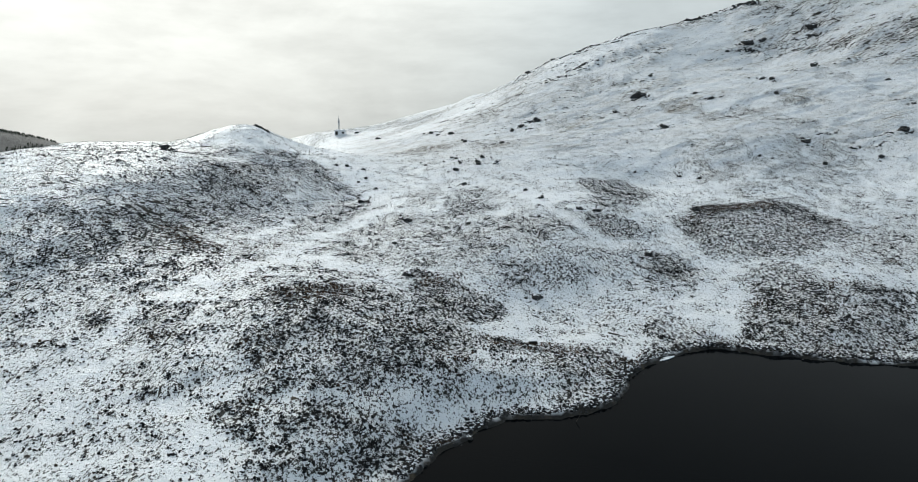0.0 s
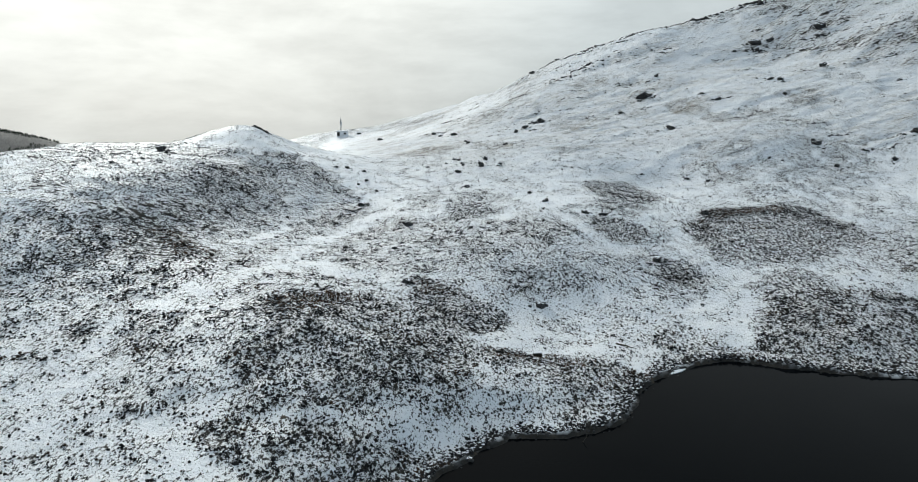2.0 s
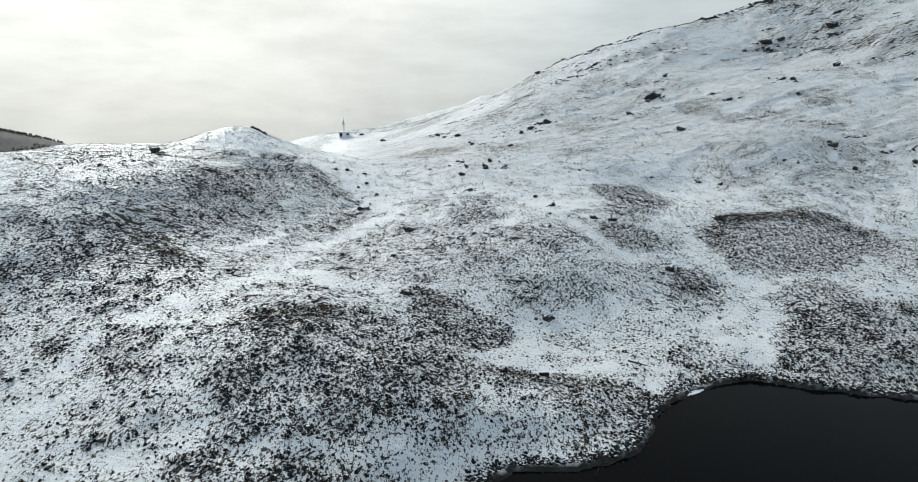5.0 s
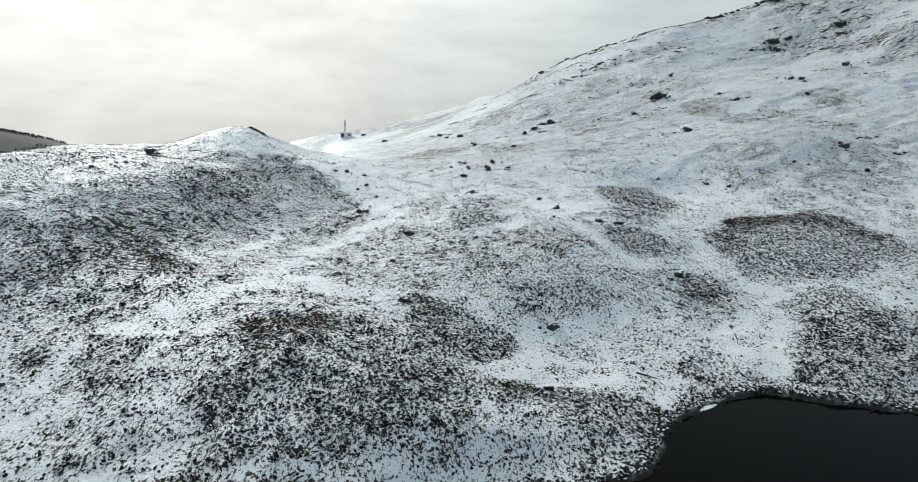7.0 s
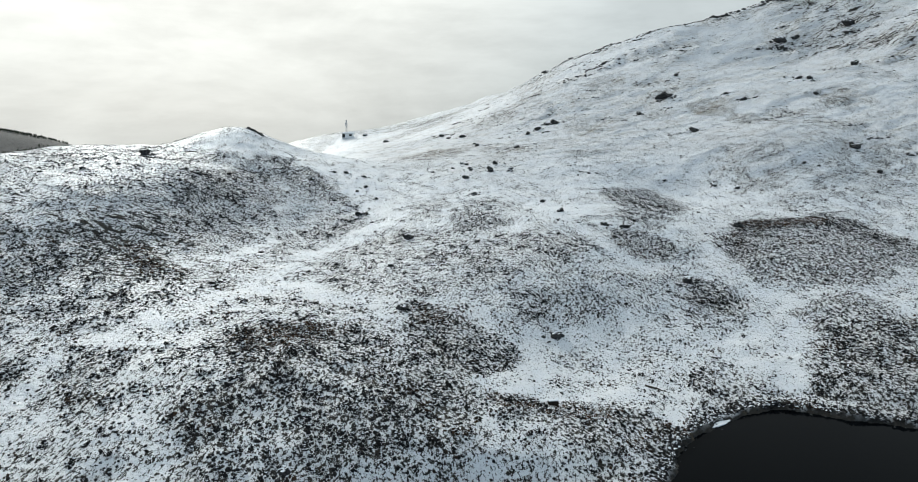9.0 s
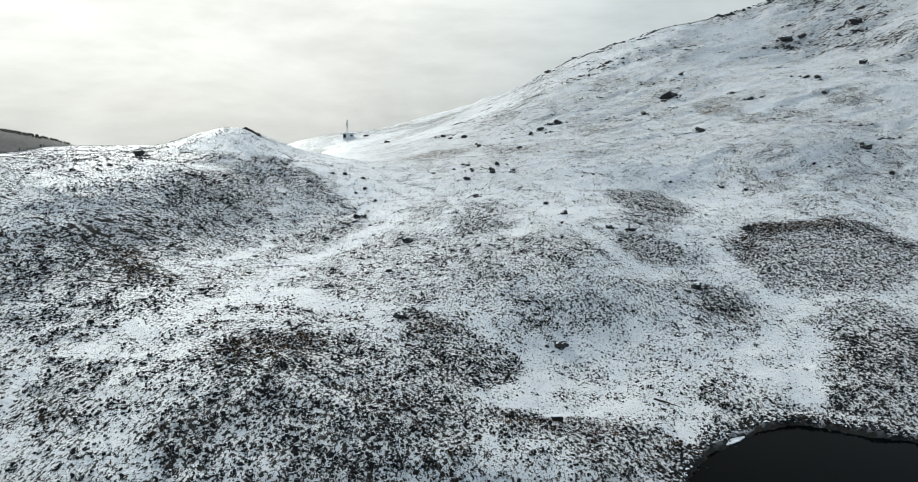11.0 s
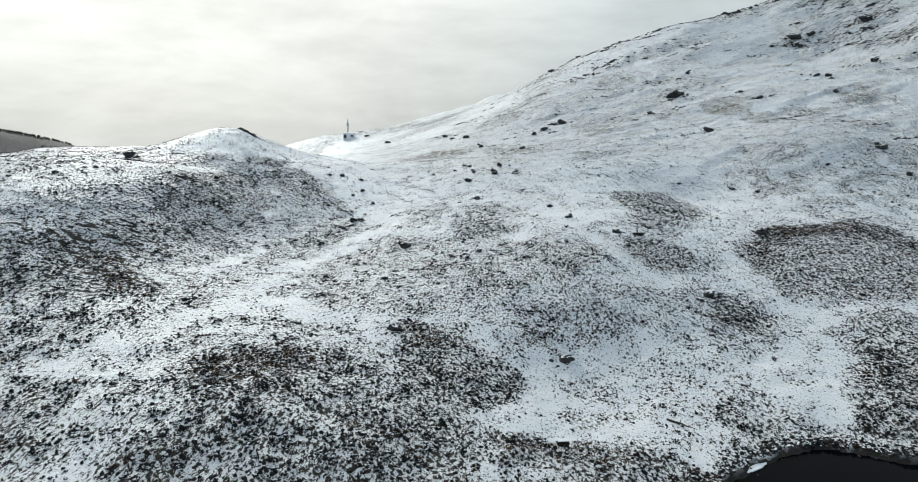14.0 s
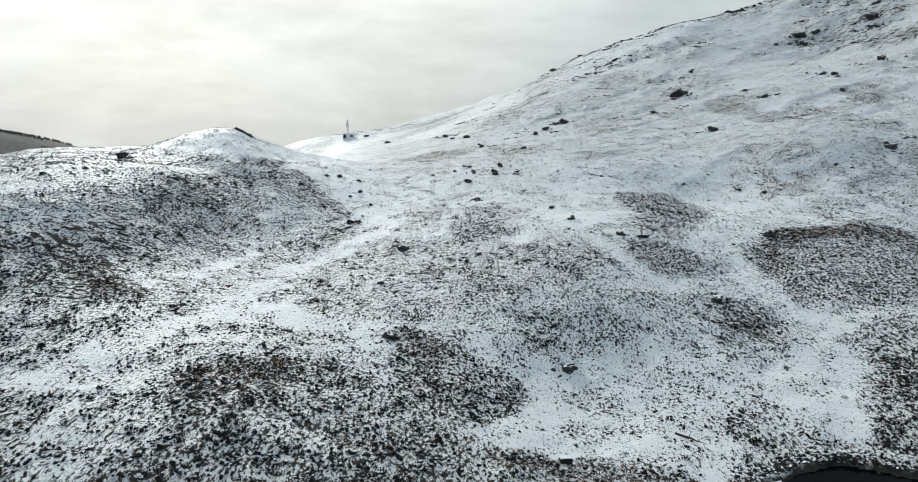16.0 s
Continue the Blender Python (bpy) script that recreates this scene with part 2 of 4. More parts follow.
LEFT_HILL = [
    (-87, 148, 30, 11.68), (-96, 328, 30, -5.99), (-59, 196, 20, 12.69), (-113, 220, 20, 10.88),
    (-104, 256, 20, 5.4), (-27, 141, 14, -3.18), (-67, 116, 14, 1.66), (-55, 148, 10, 2.46),
    (-60, 130, 10, 2.29), (-57, 196, 8, 2.2), (-74, 148, 8, 1.3), (-61, 153, 7, 0.9),
    (-90, 141, 9, 1.1), (-76, 166, 9, -1),
]
CRESTS = [
    (-72, 376, 20, 3.33), (-46, 385, 20, -6.22), (-21, 392, 20, -0.44), (5, 400, 20, -0.42),
    (28, 396, 18, -2.34), (4, 466, 18, -2.37), (20, 444, 16, -8.00), (53, 388, 18, 0.11),
    (88, 392, 20, -0.47), (99, 388, 12, 2.6), (124, 405, 22, 1.79), (148, 420, 22, -2.43), (188, 440, 26, -9.73),
    (235, 455, 30, 5.70), (-125, 212, 14, -0.64), (-106, 224, 14, -3.28), (-90, 205, 14, -0.46),
    (-74, 188, 9, -0.81), (-67, 193, 9, -0.60), (-57, 195, 8, 0.29), (-49, 197, 8, -2.23),
    (-42, 194, 8, -1.52),
]
# The water's edge, once round the tarn.
SHORE = [
    (-4.5, 52.8), (-3.1, 55.8), (-2.0, 57.9), (-0.4, 59.6), (1.1, 61.4), (2.7, 63.2), (4.3, 64.9), (6.9, 65.2), (10.3, 65.4), (13.2, 66.4),
    (15.9, 68.2), (17.7, 71.4), (19.5, 75.4), (22.3, 79.7), (25.9, 82.7), (28.6, 84.5), (31.0, 85.6), (33.6, 85.9), (36.3, 85.2), (39.4, 83.6),
    (43.7, 82.2), (48.6, 81.2), (55.9, 80.0), (75, 80), (110, 70), (150, 20), (140, -120), (40, -200), (-60, -150), (-50, -40), (-22, 30), (-10, 46),
]


def land(x, y):
    """The broad shape of the ground, from its landforms."""
    x, y = np.asarray(x, float), np.asarray(y, float)
    z = 0.94 +0.0041 * x +0.0521 * np.clip(y, -50, 560)
    for cx, cy, r, h in CRESTS + MOUNTAIN + FAR_RISES + NEAR_KNOLLS + LEFT_HILL:
        z = z + h * np.exp(-((x - cx) ** 2 + (y - cy) ** 2) / (2 * r * r))
    far = smooth((np.hypot(x, y) - 480) / 320)
    plain = -45 + 10 * vnoise(x / 420, y / 420, 5) - 0.05 * np.maximum(np.hypot(x, y) - 500, 0)
    hill = 85 * np.exp(-((x + 640) ** 2 / 240 ** 2 + (y - 860) ** 2 / 200 ** 2))
    return z * (1 - far) + (plain + hill) * far


def from_shore(x, y):
    """Metres from the water's edge, positive on land."""
    best, inside = np.full(np.shape(x), 1e9), np.zeros(np.shape(x), bool)
    for (ax, ay), (bx, by) in zip(SHORE, SHORE[1:] + SHORE[:1]):
        ex, ey = bx - ax, by - ay
        t = np.clip(((x - ax) * ex + (y - ay) * ey) / (ex * ex + ey * ey), 0, 1)
        best = np.minimum(best, np.hypot(x - ax - t * ex, y - ay - t * ey))
        cross = (ay > y) != (by > y)
        inside ^= cross & (x < ex * (y - ay) / (ey if ey else 1e-9) + ax)
    return np.where(inside, -best, best)


# Beds of heather and grass, and bare hollows: how much of the ground is dark, and the outline.
BEDS_EAST = [
    (0.85, [(46.6, 108.0), (56.2, 105.0), (61.5, 101.6), (68.3, 99.9), (56.4, 81.0), (45.1, 82.6), (38.4, 85.7), (38.6, 91.2)]),
    (0.45, [(74.6, 137.4), (80.2, 134.7), (84.5, 125.5), (72.5, 106.8), (68.0, 109.8), (66.1, 118.9)]),
]
BEDS_WEST = [
    (0.5, [(-70.9, 106.1), (-67.9, 110.3), (-63.6, 118.4), (-47.8, 94.7), (-49.5, 90.0), (-60.2, 88.4)]),
    (0.42, [(-60.2, 88.4), (-47.6, 90.8), (-38.4, 80.7), (-39.6, 70.6), (-49.6, 71.6)]),
    (0.6, [(-50.4, 72.8), (-49.5, 74.6), (-46.3, 72.4), (-47.8, 70.7)]),
]
BEDS_NEAR = [
    (0.86, [(-25.8, 59.4), (-20.4, 59.2), (-4.6, 61.4), (-2.3, 58.8), (-4.9, 52.5), (-10.4, 50.9), (-11.8, 53.1), (-17.2, 52.1), (-21.9, 56.1)]),
    (0.8, [(-43.9, 78.9), (-42.4, 80.3), (-40.7, 76.8), (-42.6, 76.5)]),
    (0.85, [(-17.3, 47.5), (-16.4, 50.8), (-14.0, 52.7), (-11.8, 53.1), (-10.6, 52.2), (-10.4, 50.9)]),
    (0.28, [(-46.2, 66.2), (-42.9, 66.5), (-32.4, 59.8), (-25.1, 52.8), (-23.6, 47.3), (-35.2, 48.9)]),
    (0.25, [(-31.9, 64.7), (-23.8, 62.9), (-22.6, 58.1), (-17.2, 52.1), (-19.4, 49.1), (-25.8, 54.4)]),
]
BEDS_PLATEAU = [
    (0.44, [(-82.0, 136.2), (-81.4, 145.3), (-76.1, 176.1), (-62.9, 174.1), (-51.4, 175.7), (-55.4, 155.0), (-62.3, 147.0), (-67.6, 134.4), (-71.8, 120.6)]),
    (0.58, [(-72.8, 122.1), (-67.6, 134.4), (-64.1, 146.1), (-58.5, 148.6), (-61.4, 140.5), (-65.4, 130.5), (-70.2, 118.1)]),
]
BEDS_SLOPE = [
    (0.32, [(60.7, 179.8), (81.8, 178.8), (99.3, 170.4), (83.6, 143.9), (72.7, 147.3), (64.3, 158.8), (56.4, 170.7)]),
    (0.28, [(60.0, 200.3), (75.3, 197.2), (110.6, 189.8), (99.3, 170.4), (72.6, 179.3)]),
]
BEDS_LEFT_A = [
    (0.46, [(-69.0, 116.2), (-67.3, 122.0), (-63.2, 131.8), (-58.8, 144.0), (-55.2, 157.4), (-50.3, 176.6), (-44.6, 180.5), (-35.0, 174.8), (-25.5, 166.5), (-21.3, 155.7), (-22.0, 145.7), (-27.4, 139.3), (-30.0, 122.0), (-30.7, 109.9), (-33.6, 98.4), (-37.3, 86.8), (-43.9, 82.9), (-46.7, 81.5)]),
    (0.64, [(-65.9, 111.3), (-63.4, 118.5), (-60.4, 130.1), (-53.0, 148.7), (-47.5, 171.6), (-40.8, 166.1), (-37.3, 136.9), (-40.9, 116.9), (-38.1, 105.8), (-42.1, 101.0), (-45.8, 96.6), (-55.1, 94.4)]),
    (0.83, [(-55.1, 152.7), (-51.9, 161.7), (-47.4, 173.6), (-41.7, 169.4), (-42.8, 155.6), (-40.9, 135.4), (-44.5, 126.4), (-50.2, 133.5)]),
    (0.78, [(-64.0, 108.4), (-59.3, 114.2), (-52.6, 117.9), (-49.0, 115.7), (-47.1, 102.0), (-53.5, 98.8), (-57.5, 98.2)]),
]
BEDS_LEFT_B = [
    (0.9, [(-50.1, 113.4), (-48.1, 116.5), (-42.2, 111.7), (-37.1, 109.4), (-39.7, 105.8), (-43.3, 105.1)]),
    (0.78, [(-34.6, 104.8), (-33.9, 110.7), (-30.9, 108.4), (-29.7, 102.2), (-32.1, 100.3)]),
    (0.78, [(-48.5, 175.0), (-43.7, 182.4), (-32.3, 174.9), (-24.9, 162.9), (-29.7, 161.4), (-38.7, 167.7), (-44.8, 169.0)]),
    (0.7, [(-32.5, 145.0), (-27.5, 150.7), (-23.8, 156.0), (-23.2, 146.1), (-26.9, 141.9), (-30.2, 140.0)]),
    (0.7, [(-50.1, 93.0), (-45.9, 95.6), (-36.5, 100.1), (-34.3, 93.3), (-38.1, 88.3), (-46.5, 87.1), (-50.0, 86.6), (-54.4, 93.2)]),
]
BEDS_MIDDLE_A = [
    (0.44, [(-23.9, 115.8), (-21.3, 141.5), (-11.8, 144.5), (-1.7, 139.1), (8.7, 137.3), (17.0, 137.0), (22.4, 132.4), (23.8, 123.7), (27.1, 118.2), (26.6, 112.4), (19.8, 107.0), (13.2, 104.8), (8.4, 103.9), (4.6, 105.5), (-1.0, 108.8), (-7.2, 105.7), (-13.7, 106.6)]),
    (0.58, [(-21.5, 139.5), (-15.9, 141.6), (-8.3, 142.0), (-7.8, 138.1), (-10.8, 134.1), (-14.6, 131.9), (-18.6, 126.0)]),
    (0.6, [(-19.8, 110.8), (-17.5, 119.6), (-14.9, 120.0), (-12.9, 112.5), (-13.9, 107.7), (-17.2, 108.2)]),
    (0.62, [(-8.5, 128.9), (-5.5, 130.9), (-1.4, 127.8), (-0.4, 121.4), (-3.0, 118.6), (-6.7, 120.2)]),
]
BEDS_MIDDLE_B = [
    (0.68, [(-0.0, 132.3), (2.0, 134.4), (4.5, 132.4), (5.1, 121.7), (6.6, 114.7), (9.6, 114.3), (10.1, 110.4), (6.3, 108.8), (3.1, 112.8), (0.5, 119.6)]),
    (0.58, [(8.6, 135.0), (14.5, 133.1), (21.1, 133.3), (20.3, 125.0), (15.0, 120.1), (14.8, 115.4), (11.8, 115.5), (9.7, 121.7)]),
    (0.62, [(10.0, 114.2), (14.2, 113.7), (18.5, 114.2), (18.6, 111.8), (16.1, 109.1), (11.1, 107.6), (11.7, 102.2), (9.8, 101.6), (7.8, 106.8)]),
    (0.66, [(24.8, 117.6), (27.2, 120.3), (28.7, 117.3), (28.4, 114.5), (25.7, 113.7)]),
    (0.78, [(24.6, 137.4), (27.9, 139.8), (30.7, 137.9), (34.8, 133.6), (36.0, 129.2), (32.7, 125.6), (28.9, 125.7), (25.8, 128.9), (25.2, 133.5)]),
]
BEDS_PASS = [
    (0.66, [(-2.8, 141.4), (-1.4, 151.4), (2.1, 155.5), (5.5, 151.5), (8.2, 142.7), (5.7, 140.1), (0.4, 138.6)]),
    (0.66, [(28.6, 170.0), (36.5, 175.2), (41.8, 174.8), (44.3, 169.0), (45.0, 160.3), (40.2, 149.7), (35.7, 141.1), (32.2, 140.1), (29.9, 144.3), (25.5, 144.1), (30.8, 153.8)]),
    (0.42, [(-14.4, 158.3), (-7.3, 163.6), (2.7, 162.7), (10.0, 158.4), (8.4, 152.2), (-4.3, 151.3), (-12.5, 151.8)]),
    (0.04, [(12.7, 154.2), (19.4, 156.8), (26.2, 154.4), (24.4, 147.2), (16.9, 145.2)]),
]
BEDS_DOME = [
    (0.69, [(41.9, 135.7), (47.5, 141.4), (54.9, 146.8), (66.8, 148.8), (73.5, 144.6), (74.3, 135.7), (75.1, 129.8), (69.5, 120.6), (65.0, 121.8), (59.5, 115.0), (53.8, 113.6), (47.3, 115.8), (44.0, 118.5), (43.5, 125.8)]),
    (0.95, [(46.9, 139.7), (52.8, 147.9), (59.4, 147.1), (68.2, 149.5), (72.9, 143.5), (74.4, 134.9), (71.8, 124.9), (71.3, 131.1), (68.2, 136.5), (63.3, 141.3), (56.0, 141.5), (50.4, 136.5), (45.3, 126.4), (44.0, 119.7), (43.5, 125.8), (44.9, 134.4)]),
    (1.15, [(30.8, 115.4), (34.1, 119.2), (36.8, 119.2), (38.7, 115.7), (39.7, 111.4), (38.2, 108.5), (34.8, 109.0), (32.2, 111.3), (30.7, 113.5)]),
    (0.5, [(31.2, 110.6), (37.8, 108.4), (34.3, 104.0), (29.9, 103.4), (28.7, 107.4)]),
]
BEDS_SHORE_A = [
    (0.72, [(43.7, 109.2), (49.6, 111.7), (54.2, 111.2), (56.4, 107.8), (55.9, 105.5), (50.5, 105.3), (45.2, 107.1)]),
    (0.9, [(46.8, 103.9), (52.4, 103.1), (58.1, 101.7), (47.0, 83.3), (43.8, 84.7), (40.0, 84.3), (37.6, 86.4), (37.0, 89.9), (40.0, 96.9), (43.0, 96.5)]),
    (0.58, [(25.3, 92.6), (28.5, 94.2), (33.6, 93.1), (35.5, 89.4), (36.4, 85.7), (34.4, 85.3), (28.5, 84.4), (24.7, 84.1)]),
    (0.8, [(23.1, 83.9), (24.9, 86.6), (26.4, 86.4), (26.0, 84.2), (24.0, 82.8)]),
    (0.95, [(2.0, 81.2), (4.9, 81.2), (8.6, 82.2), (12.2, 82.6), (16.3, 82.0), (19.2, 81.8), (21.2, 79.4), (21.4, 78.0), (18.8, 73.5), (16.5, 68.8), (11.0, 68.0), (11.1, 71.5), (9.4, 74.5), (6.4, 76.9), (3.6, 76.8)]),
]
BEDS_SHORE_B = [
    (0.42, [(0.9, 74.7), (3.6, 76.2), (6.3, 75.8), (9.2, 73.0), (10.1, 70.1), (9.8, 67.8), (1.6, 66.8), (0.7, 69.6)]),
]
BEDS_FRONT_A = [
    (0.46, [(-35.9, 72.4), (-37.0, 76.6), (-37.4, 82.2), (-32.9, 81.7), (-29.5, 78.2), (-30.7, 86.4), (-29.1, 90.6), (-27.3, 95.0), (-20.3, 95.0), (-11.8, 94.4), (-6.6, 91.6), (-21.1, 73.6), (-18.7, 60.7), (-32.0, 60.8), (-33.5, 64.6), (-32.3, 65.6)]),
    (0.8, [(-36.7, 73.8), (-37.3, 76.6), (-36.8, 81.0), (-34.0, 82.0), (-32.2, 80.3), (-30.7, 74.2), (-28.9, 69.1), (-31.6, 70.4), (-34.7, 71.3)]),
    (0.92, [(-24.1, 80.6), (-25.0, 85.6), (-22.2, 89.6), (-16.7, 91.4), (-11.5, 92.4), (-6.4, 89.3), (-3.1, 87.8), (1.4, 83.7), (1.7, 76.9), (0.4, 71.0), (0.9, 66.5), (-18.7, 60.7), (-20.4, 63.9), (-22.4, 67.7), (-21.4, 71.0), (-20.1, 73.8), (-21.9, 78.4)]),
]
BEDS_FRONT_B = [
    (0.96, [(-7.6, 101.2), (-6.0, 104.6), (-1.6, 102.6), (2.9, 98.3), (6.1, 96.1), (7.9, 92.2), (5.3, 88.5), (2.7, 85.2), (-1.7, 84.8), (-5.8, 89.9)]),
    (0.78, [(-11.6, 73.5), (-8.1, 78.0), (-7.3, 72.2), (-10.0, 70.4)]),
    (0.78, [(-18.4, 68.8), (-15.4, 70.0), (-12.5, 68.1), (-15.0, 65.3), (-17.0, 64.4)]),
    (0.9, [(-46.3, 80.9), (-45.0, 81.7), (-41.9, 79.5), (-40.7, 76.8), (-43.5, 76.8)]),
]
# Bare snow along paths and hollows: half-width, cover left, way-points.
SNOW_WAYS = [
    (1.3, 0.21, [(-39.2, 71.9), (-39.0, 74.8), (-39.7, 81.0), (-36.4, 85.0), (-32.6, 89.4), (-30.9, 95.4), (-26.9, 100.4)]),
    (1.5, 0.15, [(-27.3, 101.6), (-27.1, 111.6), (-25.4, 130.5), (-19.5, 143.8), (-13.6, 150.6), (-18.7, 163.6), (-17.8, 172.2)]),
    (1.0, 0.19, [(-28.2, 97.7), (-23.4, 98.6), (-16.9, 98.9), (-11.0, 98.9), (-7.8, 95.8)]),
    (1.9, 0.17, [(-26.3, 108.7), (-21.1, 107.7), (-14.8, 103.9), (-9.8, 100.8)]),
    (1.8, 0.19, [(39.2, 146.3), (40.5, 137.8), (40.2, 127.1), (41.1, 117.6), (42.2, 111.4), (41.0, 102.5), (37.5, 94.2), (36.4, 90.0)]),
    (1.8, 0.23, [(3.8, 83.4), (8.3, 85.1), (13.4, 86.2), (18.2, 85.1), (21.5, 83.7)]),
    (1.6, 0.21, [(7.8, 100.8), (9.8, 94.0), (7.2, 86.9), (3.2, 83.5)]),
    (0.9, 0.24, [(22.8, 140.8), (28.4, 141.9), (33.7, 137.5), (37.3, 133.7)]),
    (2.1, 0.24, [(18.9, 122.2), (23.3, 121.4), (28.1, 122.1), (32.9, 123.1)]),
    (1.6, 0.15, [(-34.1, 136.6), (-34.9, 125.7), (-36.5, 116.9)]),
    (0.8, 0.39, [(-26.2, 68.8), (-30.3, 75.2), (-30.9, 79.9), (-31.7, 88.7)]),
]
MOUNTAIN_GRASS = [
    (79.0, 249.0, 6.1, 10.2, 1.0), (82.0, 229.0, 4.1, 9.3, 0.8), (112.0, 235.0, 7.3, 10.0, 0.8), (134.0, 253.0, 5.2, 22.2, 0.6),
    (61.0, 185.0, 4.1, 5.2, 1.0), (71.0, 190.0, 5.6, 4.7, 0.7), (95.0, 207.0, 8.7, 10.5, 0.4), (36.0, 256.0, 8.6, 16.1, 0.55),
    (34.0, 208.0, 8.5, 13.2, 0.4), (25.0, 328.0, 8.2, 25.0, 0.5), (55.0, 310.0, 10.3, 16.3, 0.45), (94.0, 227.0, 6.6, 6.8, 0.6),
    (61.0, 249.0, 6.2, 9.1, 0.4), (10.0, 222.0, 6.4, 20.9, 0.4), (-11.0, 227.0, 9.1, 20.1, 0.5), (94.0, 182.0, 7.1, 7.5, 0.4),
    (49.0, 180.0, 5.1, 4.0, 0.5),
]
ALL_BEDS = BEDS_EAST + BEDS_WEST + BEDS_NEAR + BEDS_PLATEAU + BEDS_SLOPE + BEDS_LEFT_A + BEDS_LEFT_B + BEDS_MIDDLE_A + BEDS_MIDDLE_B + BEDS_PASS + BEDS_DOME + BEDS_SHORE_A + BEDS_SHORE_B + BEDS_FRONT_A + BEDS_FRONT_B
# Where dead bracken and rusty grass stand among the heather.
RUSTY_BEDS = [
    [(2.3, 81.4), (8.0, 82.1), (12.9, 82.8), (16.9, 82.0), (14.5, 78.5), (9.3, 78.5), (5.4, 79.0), (2.8, 78.4)],
    [(47.8, 140.8), (53.6, 147.7), (59.8, 145.6), (67.8, 148.5), (64.6, 143.0), (56.0, 141.5), (50.0, 138.3)],
    [(-24.3, 86.3), (-22.2, 89.6), (-16.7, 91.4), (-14.4, 86.7), (-16.5, 80.4), (-21.0, 79.8)],
    [(-7.6, 101.2), (-5.6, 104.7), (-2.4, 102.3), (-0.7, 98.0), (-4.4, 97.7)],
    [(-50.1, 113.4), (-48.1, 116.5), (-42.2, 111.7), (-37.1, 109.4), (-39.7, 105.8), (-43.3, 105.1)],
]
# Narrow trodden tracks.
TRACKS = [
    [(-28.5, 95.6), (-26.1, 98.0), (-21.1, 98.3), (-16.0, 98.1), (-10.6, 96.1), (-6.7, 92.6)],
    [(-28.6, 97.7), (-23.6, 99.5), (-18.5, 99.7), (-13.3, 99.7), (-8.6, 97.0)],
    [(-37.5, 82.4), (-37.8, 78.1), (-37.1, 74.7), (-35.3, 70.5)],
    [(-37.4, 81.0), (-37.4, 76.7), (-35.3, 72.3)],
    [(-33.8, 65.4), (-30.8, 62.8), (-27.7, 60.8)],
    [(-32.4, 66.6), (-32.0, 64.4), (-29.6, 61.9)],
]
BOULDERS_FRONT = [(11.8, 101.2, 1.6), (-11.2, 119.6, 0.9), (-42.4, 73.4, 0.6), (-37.0, 68.8, 0.5), (-12.5, 63.7, 0.8), (33.3, 118.4, 1.7), (49.0, 141.7, 1.7), (28.1, 139.7, 1.3), (24.5, 139.8, 1.1), (-10.2, 137.6, 1.4), (1.8, 131.8, 1.0), (15.3, 158.5, 1.1), (17.8, 148.7, 1.3), (4.0, 153.2, 0.8), (-7.4, 100.8, 1.2)]
BOULDERS_HILL = [(-71.4, 170.0, 2.7), (-52.6, 151.7, 1.2), (-22.0, 155.7, 1.3), (68.8, 271.6, 4.0), (64.9, 221.6, 2.3), (29.1, 263.8, 2.7), (26.8, 264.8, 1.8), (6.6, 194.0, 1.5), (10.1, 186.4, 1.3), (5.1, 187.7, 1.6), (-0.9, 181.3, 1.2), (-2.1, 198.7, 1.0), (1.3, 166.9, 1.3), (-11.3, 284.2, 1.9), (-3.1, 272.0, 2.1), (22.9, 258.3, 2.0), (2.3, 244.4, 1.7), (-36.3, 313.1, 1.9), (0.2, 192.0, 1.0)]
BOULDERS_COL = [(-11.2, 284.6, 1.6), (-8.4, 277.4, 1.4), (-3.1, 272.5, 1.8), (1.3, 250.9, 1.4), (10.8, 220.0, 1.1), (13.6, 221.8, 1.3), (5.3, 186.7, 1.4), (10.0, 186.0, 1.2), (-0.8, 197.7, 1.0), (0.3, 190.0, 0.9), (-0.7, 181.1, 1.3), (-4.1, 193.5, 0.8), (-9.1, 190.5, 0.8), (1.4, 166.5, 1.1), (-29.4, 182.8, 1.2), (-24.9, 181.1, 1.0), (-31.9, 181.0, 0.9), (-23.3, 173.5, 1.0), (-20.0, 166.4, 0.8), (-35.0, 172.2, 1.0), (-24.7, 170.1, 0.8)]
BOULDERS_MOUNTAIN = [(93.2, 188.0, 2.1), (119.6, 189.0, 2.3), (137.6, 276.8, 3.1), (135.9, 337.2, 4.9), (142.2, 337.5, 3.1), (164.9, 336.7, 5.1), (88.6, 249.2, 1.8), (86.6, 259.5, 1.6), (112.1, 263.5, 1.7), (115.1, 261.5, 1.7), (91.8, 174.1, 1.2), (78.4, 181.8, 0.8), (80.8, 179.4, 0.8), (105.2, 173.7, 1.7), (56.7, 256.3, 1.8), (124.2, 332.5, 2.1), (19.3, 252.7, 1.7), (56.1, 176.6, 1.1), (59.8, 172.2, 0.9), (46.0, 181.0, 0.9), (108.5, 242.5, 1.6), (93.1, 189.9, 1.1), (80.8, 300.7, 1.6), (64.6, 223.6, 1.6), (153.7, 281.6, 1.4)]


